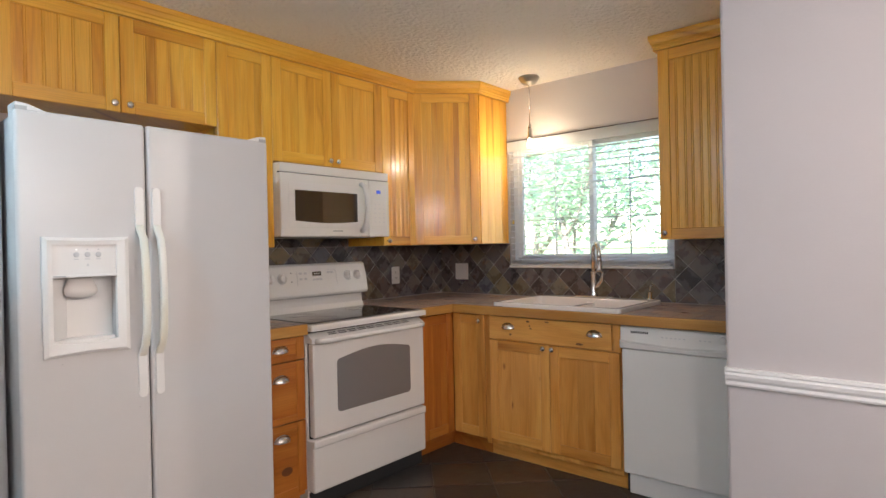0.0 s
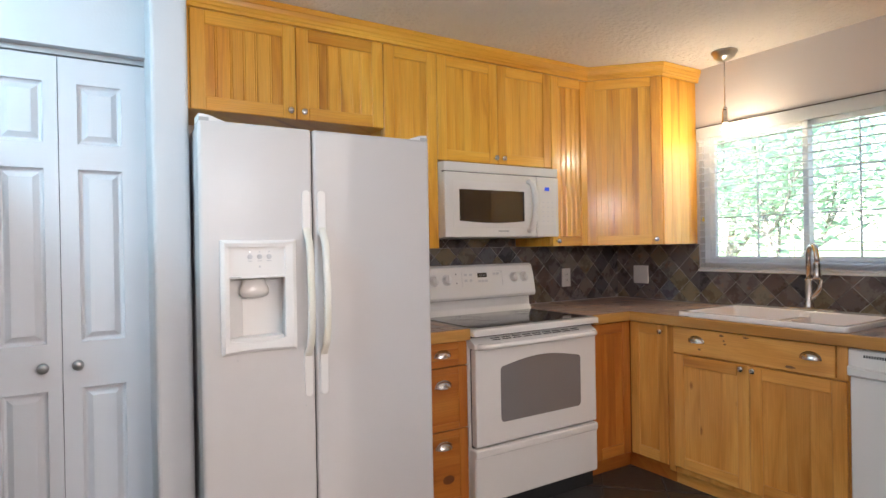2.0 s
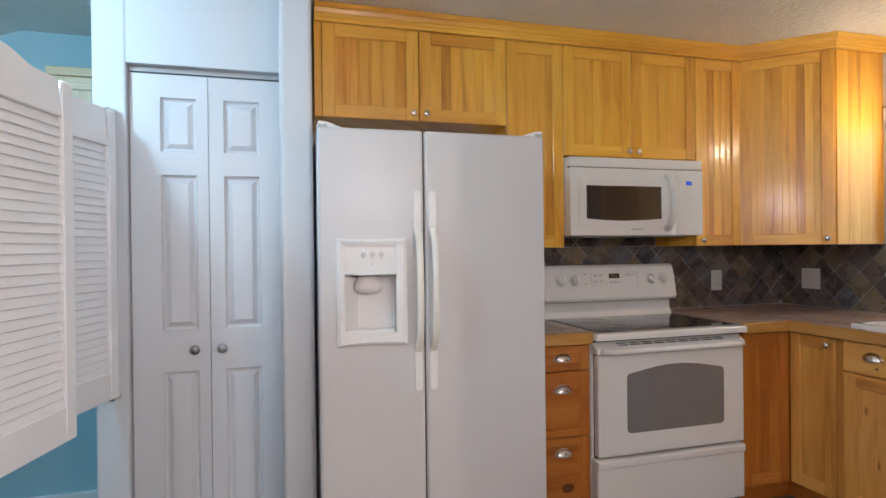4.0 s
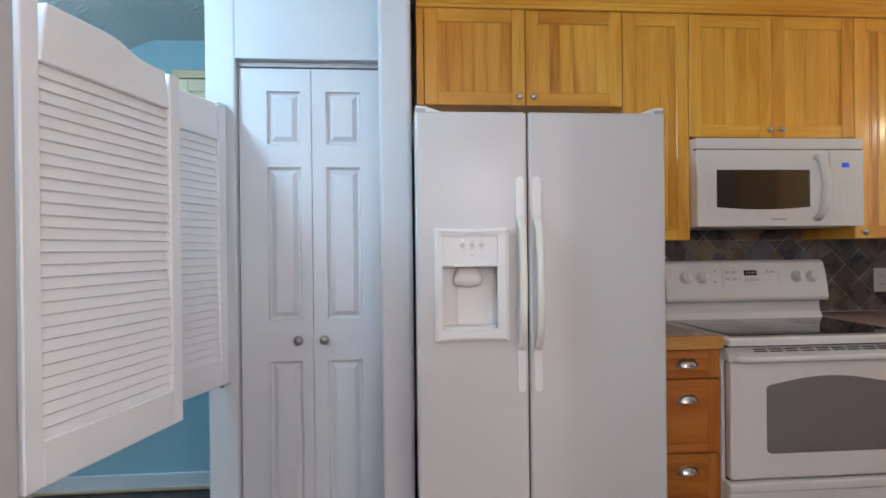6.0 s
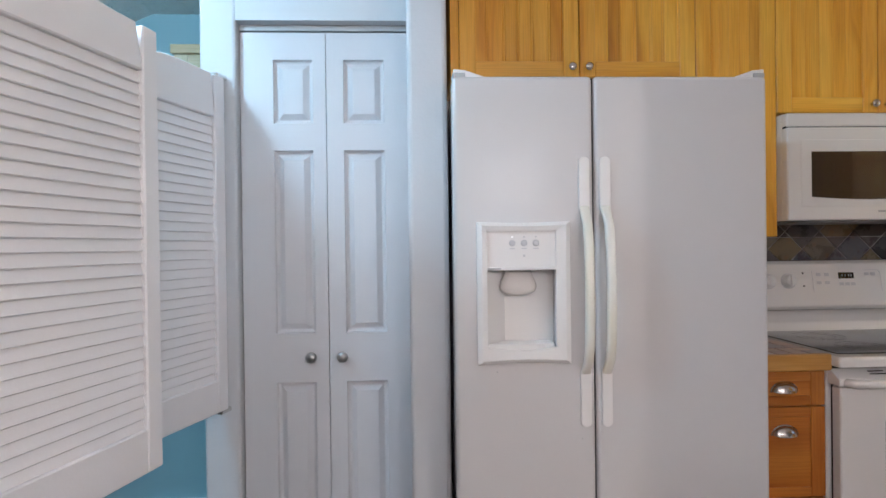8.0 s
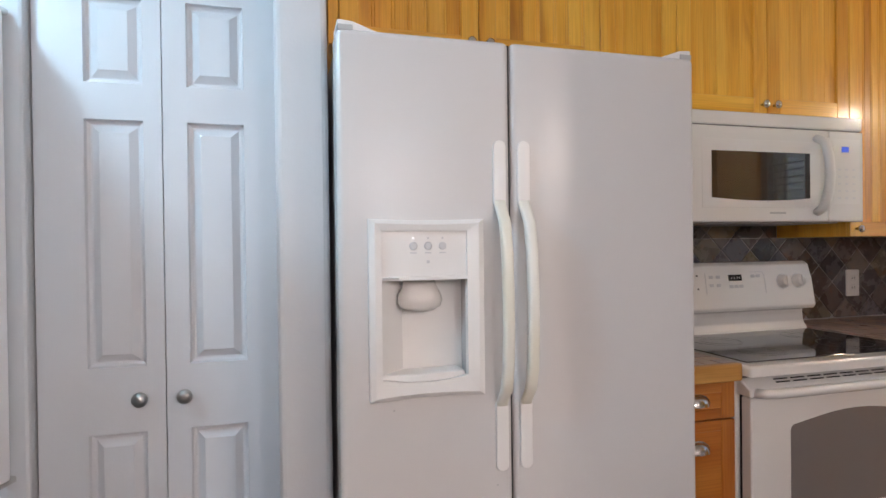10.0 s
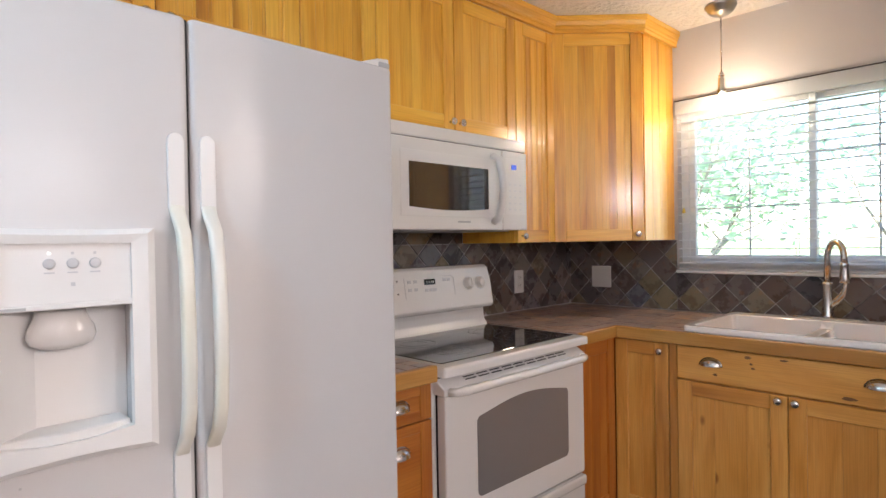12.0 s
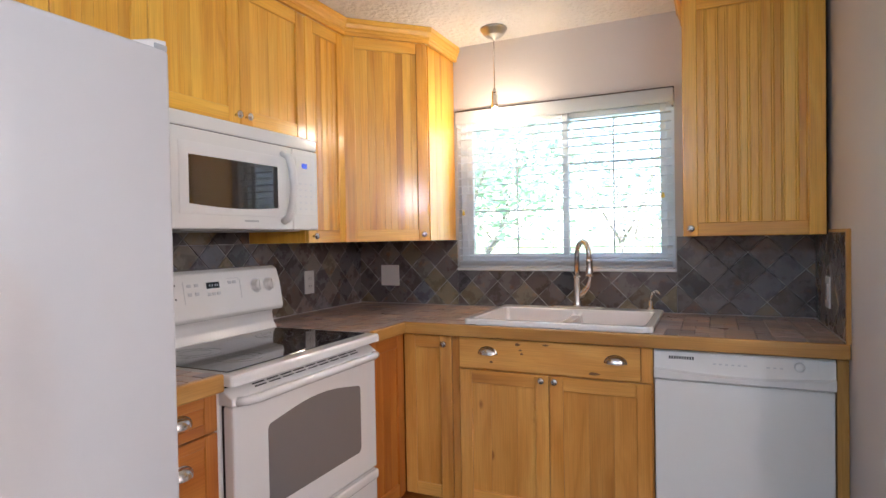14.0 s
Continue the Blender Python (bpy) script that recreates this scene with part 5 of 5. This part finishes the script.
# ---- closet doors, swing doors, passage ----
XD = -2.612                                            # face of the folding doors
closet = thing("closet_door", (XD, 0.11, 0.02), "white six-panel folding closet doors, closed", "door", "", "structure")
YM = 0.117
LEAFZ = (FZ + 0.012, 1.926)
FCL = frame_of((XD, 0), (0, 1), (1, 0))
def raised_leaf(a0, a1, p0, p1, knob_a):
    """One leaf: a slab with three sunk fields, each with a raised, sloping panel."""
    fields = ((0.140, 0.838), (0.990, 1.560), (1.644, 1.842))
    bm = bm_new()
    rows = [LEAFZ[0]] + [z for f in fields for z in f] + [LEAFZ[1]]
    block(bm, a0, p0, -0.034, 0.0, *LEAFZ)
    block(bm, p1, a1, -0.034, 0.0, *LEAFZ)
    for z0, z1 in zip(rows[::2], rows[1::2]):
        block(bm, p0, p1, -0.034, 0.0, z0, z1)
    for z0, z1 in fields:
        def loop(d, b):
            return [(p0 + d, b, z0 + d), (p1 - d, b, z0 + d), (p1 - d, b, z1 - d), (p0 + d, b, z1 - d)]
        rings(bm, [loop(0, 0.0), loop(0.003, -0.011), loop(0.009, -0.015), loop(0.013, -0.015), loop(0.030, -0.002), loop(0.0302, -0.002)], caps=False)
        bm.faces.new([bm.verts.new(p) for p in loop(0.0302, -0.002)])
    bmesh.ops.remove_doubles(bm, verts=bm.verts, dist=0.0003)
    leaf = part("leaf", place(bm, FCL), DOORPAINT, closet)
    bm = bm_new()
    lathe(bm, [(0.008, 0), (0.006, 0.010), (0.012, 0.014), (0.0165, 0.020), (0.0175, 0.028), (0.014, 0.035), (0.006, 0.038)], FCL @ Matrix.Translation((knob_a, 0, 0.918)) @ Matrix.Rotation(radians(-90), 4, "X"), 18)
    part("knob", bm, PEWTER, leaf, "small round dark nickel knob", True)
raised_leaf(YC0 + 0.004, YM - 0.0012, -0.046, 0.076, 0.065)
raised_leaf(YM + 0.0012, YC1 + 0.012, 0.170, 0.298, 0.160)
bm = bm_new()
block(bm, XD - 0.030, XD - 0.006, YC0 + 0.002, YC1, 1.934, ZCH)
part("track", bm, GREYPLASTIC, closet, "grey door track")
# added black sheet that stands for the dark closet inside
bm = bm_new()
block(bm, XD - 0.05, XD - 0.034, YC0 - 0.01, YC1 + 0.01, FZ, ZCH + 0.002)
part("closet_shade_sheet", bm, DARK, closet)


def louvre_leaf(hinge, free, label, tilt=75):
    """A half-height swing door: hung at hinge, with a curved top rail and slats."""
    hv, fv = Vector(hinge), Vector(free)
    d = (fv - hv).normalized()
    L = (fv - hv).length
    m = frame_of((hv.x, hv.y), d, (-d.y, d.x))
    z0, z1, s, th = 0.776, 1.740, 0.046, 0.028
    door = thing("swing_door", (hv.x, hv.y, z0), label, "door", "swing doors", "structure")
    top = [(L * i / 24, z1 + 0.014 + 0.014 * math.tanh(-(i / 24 - 0.60) * 13) ) for i in range(25)]
    def rail(name, pts):
        bm = bm_new()
        prism(bm, pts, 1, -th / 2, th / 2, 0.003, 1)
        part(name, place(bm, m), LOUVER, door)
    cut = lambda a: min(top, key=lambda p: abs(p[0] - a))[1]
    rail("stile", [(0, z0), (s, z0), (s, cut(s)), (0, cut(0))])
    rail("stile", [(L - s, z0), (L, z0), (L, cut(L)), (L - s, cut(L - s))])
    rail("top_rail", [(s, 1.642), (L - s, 1.642)] + [p for p in top if s < p[0] < L - s][::-1])
    rail("bottom_rail", [(s, z0), (L - s, z0), (L - s, z0 + 0.095), (s, z0 + 0.095)])
    n_ = 30
    bm = bm_new()
    prism(bm, [(-0.0155, -0.003), (0.0155, -0.003), (0.0175, -0.0005), (0.0155, 0.003), (-0.0155, 0.003), (-0.0175, 0.0005)], 0, s - 0.004, L - s + 0.004)
    me = finish("slat", bm, LOUVER)
    for i in range(n_):
        z = z0 + 0.107 + (1.642 - z0 - 0.119) * i / (n_ - 1)
        ob = new("slat", me)
        ob.parent, ob.matrix_parent_inverse = door, Matrix.Translation(-door.location)
        ob.matrix_basis = m @ Matrix.Translation((0, 0, z)) @ Matrix.Rotation(radians(tilt + random.uniform(-1.5, 1.5)), 4, "X")
    for z in (z0 - 0.012, cut(0) - 0.002):
        bm = bm_new()
        block(bm, -0.022, 0.028, -0.010, 0.010, z, z + 0.014, 0.003, 1)
        part("pivot", place(bm, m), NICKEL, door, "steel gravity pivot")
    return door


louvre_leaf((-1.617, -0.315), (-2.112, -0.190), "white louvred swing door with curved top, ajar")
louvre_leaf((-2.560, -0.190), (-2.095, -0.335), "white louvred swing door hung on the closet wall", -75)

cab = thing("wall_cabinet", (-3.34, -0.42, 1.30), "pale wood wall cabinet in the blue passage", "cabinet")
FP = frame_of((-3.50, 0), (0, 1), (1, 0))
carcase(cab, FP, -0.585, -0.262, 0.002, 0.29, 1.30, 2.085, PALE)
board_door(cab, FP, -0.583, -0.264, 1.303, 2.05, 0.291, None, 4, False, PALE)
bm = bm_new()
block(bm, -0.595, -0.260, 0.29, 0.318, 2.052, 2.090, 0.003, 1, grain=0)
part("cornice", place(bm, FP), PALE, cab)

# ---- tiles: splash, counter, floor ----
def clip(poly, x0, x1, y0, y1):
    """A convex outline cut to a rectangle."""
    for axis, lim, sign in ((0, x0, 1), (0, x1, -1), (1, y0, 1), (1, y1, -1)):
        out = []
        for p, q in zip(poly, poly[1:] + poly[:1]):
            a, b = (p[axis] - lim) * sign, (q[axis] - lim) * sign
            if a >= 0:
                out.append(p)
            if a * b < 0:
                k = a / (a - b)
                out.append((p[0] + (q[0] - p[0]) * k, p[1] + (q[1] - p[1]) * k))
        poly = out
        if len(poly) < 3:
            return []
    return poly


def tile_mesh(name, poly, lo, hi, mat, m, flat=False, inset=0.0022, seed=0):
    """A tile with a worn, sloping edge; its face leans a trifle."""
    cx_, cy_ = sum(p[0] for p in poly) / len(poly), sum(p[1] for p in poly) / len(poly)
    r = random.Random(seed)
    t1, t2 = r.uniform(-0.012, 0.012), r.uniform(-0.012, 0.012)
    def ring(k, h, lean):
        out = []
        for x, y in poly:
            dx, dy = x - cx_, y - cy_
            l = math.hypot(dx, dy) or 1
            q = max(0.2, 1 - k / l)
            z = h + (lean * (t1 * dx + t2 * dy))
            out.append(m @ (Vector((cx_ + dx * q, cy_ + dy * q, z)) if flat else Vector((cx_ + dx * q, z, cy_ + dy * q))))
        return out
    bm = bm_new()
    rings(bm, [ring(0, lo, 0), ring(0, hi - 0.0018, 1), ring(inset, hi, 1)])
    return bm


def area(poly):
    return abs(sum(p[0] * q[1] - q[0] * p[1] for p, q in zip(poly, poly[1:] + poly[:1]))) / 2


def splash(m, name, label, rects, ox, oz):
    """Diamond tiles over the rectangles, set in a bed of grout."""
    bm = bm_new()
    for x0, x1, z0, z1 in rects:
        block(bm, x0, x1, 0.001, 0.0055, z0, z1)
    bed = tagged(part(name, place(bm, m), GROUT), label, "backsplash")
    side, g = 0.1016, 0.004
    h = (side + g) / math.sqrt(2)
    r = side / math.sqrt(2)
    n_ = 0
    for x0, x1, z0, z1 in rects:
        for i in range(-60, 60):
            for j in range(-20, 40):
                if (i + j) % 2:
                    continue
                cx_, cz_ = ox + i * h, oz + j * h
                if not (x0 - r < cx_ < x1 + r and z0 - r < cz_ < z1 + r):
                    continue
                poly = clip([(cx_ + r, cz_), (cx_, cz_ + r), (cx_ - r, cz_), (cx_, cz_ - r)], x0 + 0.001, x1 - 0.001, z0 + 0.001, z1 - 0.001)
                if len(poly) < 3 or area(poly) < 0.0003:
                    continue
                n_ += 1
                rr = random.Random(n_ * 7 + int(abs(ox) * 100))
                part("tile", tile_mesh("tile", poly, 0.004, 0.0092 + rr.uniform(-0.001, 0.001), SPLASH, m, seed=n_), SPLASH, bed)


SZ0, SZ1 = ZC + 0.002, ZU0 - 0.001
splash(FX, "backsplash", "dark slate diamond tile splash behind the range", [(1.345, Y - 0.010, SZ0, SZ1), (1.704, 2.460, SZ1, MZ0 - 0.002)], 1.50, 1.076)
splash(FY, "backsplash", "dark slate diamond tile splash around the window", [(W + 0.001, XW0 - 0.006, SZ0, SZ1), (XW0 - 0.006, XW1 + 0.006, SZ0, ZW0 - 0.016), (XW1 + 0.006, RW - 0.001, SZ0, SZ1)], -2.52, 1.05)
splash(FR, "backsplash", "dark slate tile splash on the side wall with a wood edge", [(Y - CE + 0.020, Y - 0.010, SZ0, SZ1 + 0.008)], 3.1, 1.02)
bm = bm_new()
block(bm, RW - 0.014, RW - 0.0005, Y - CE, Y - CE + 0.020, ZC + 0.001, SZ1 + 0.020, 0.002, 1, grain=2)
block(bm, RW - 0.014, RW - 0.0005, Y - CE + 0.020, Y - UB - 0.022, SZ1 + 0.0085, SZ1 + 0.020, 0.002, 1, grain=1)
tagged(part("trim_splash", bm, EDGE), "honey wood strip around the side splash", "trim", "", "structure")


def counter_tiles(parent, x0, x1, y0, y1, skip=None):
    """Small slate pieces of three sizes in a patchwork."""
    s, g = 0.0508, 0.003
    r = random.Random(int(x0 * -100 + y0 * 37))
    nx, ny = int(round((x1 - x0) / s)), int(round((y1 - y0) / s))
    sx, sy = (x1 - x0) / nx, (y1 - y0) / ny
    used = set()
    for i in range(nx):
        for j in range(ny):
            if (i, j) in used:
                continue
            opts = [(w, h) for w, h in ((2, 2), (2, 1), (1, 2), (1, 1), (1, 1)) if i + w <= nx and j + h <= ny and all((i + p, j + q) not in used for p in range(w) for q in range(h))]
            w, h = r.choice(opts)
            used |= {(i + p, j + q) for p in range(w) for q in range(h)}
            ax, bx, ay, by = x0 + i * sx + g / 2, x0 + (i + w) * sx - g / 2, y0 + j * sy + g / 2, y0 + (j + h) * sy - g / 2
            if skip and ax > skip[0] and bx < skip[1] and ay > skip[2] and by < skip[3]:
                continue
            part("tile", tile_mesh("tile", [(ax, ay), (bx, ay), (bx, by), (ax, by)], ZC - 0.008, ZC + r.uniform(-0.0015, 0.0005), COUNTER, Matrix(), True, 0.002, i * 50 + j), COUNTER, parent)


ti = W + CE - 0.023
counter_tiles(short_counter, W + 0.010, ti, 1.343, 1.652)
counter_tiles(counter, W + 0.010, ti, 2.447, Y - CE + 0.023)
counter_tiles(counter, W + 0.010, SX0 + 0.012, Y - CE + 0.024, Y - 0.010)
counter_tiles(counter, SX1 - 0.012, RW - 0.012, Y - CE + 0.024, Y - 0.010)
counter_tiles(counter, SX0 + 0.014, SX1 - 0.014, Y - 0.074, Y - 0.010)

# floor: slate squares laid on the diagonal in the kitchen
side, g = 0.305, 0.008
h = (side + g) / math.sqrt(2)
r_ = side / math.sqrt(2)
for i in range(-20, 20):
    for j in range(-20, 20):
        if (i + j) % 2:
            continue
        cx_, cy_ = -1.8 + i * h, 2.0 + j * h
        poly = clip([(cx_ + r_, cy_), (cx_, cy_ + r_), (cx_ - r_, cy_), (cx_, cy_ - r_)], W + 0.55, -0.0, 0.50, Y - 0.55)
        if len(poly) >= 3 and area(poly) > 0.002:
            part("tile", tile_mesh("tile", poly, FZ - 0.010, FZ + random.uniform(-0.0015, 0.0), FLOORSLATE, Matrix(), True, 0.004, i * 40 + j), FLOORSLATE, floor)
bm = bm_new()
for i in range(26):
    for j in range(12):
        x, y = -3.46 + i * 0.313, -3.3 + j * 0.313
        if x < 3.4 and y < 0.19:
            join(bm, tile_mesh("tile", [(x, y), (x + 0.305, y), (x + 0.305, y + 0.305), (x, y + 0.305)], FZ - 0.010, FZ + random.uniform(-0.0015, 0.0), FLOORSLATE, Matrix(), True, 0.004, i * 40 + j))
rest = part("floor_tiles", bm, FLOORSLATE, floor)
rest["kind"] = "stuff"
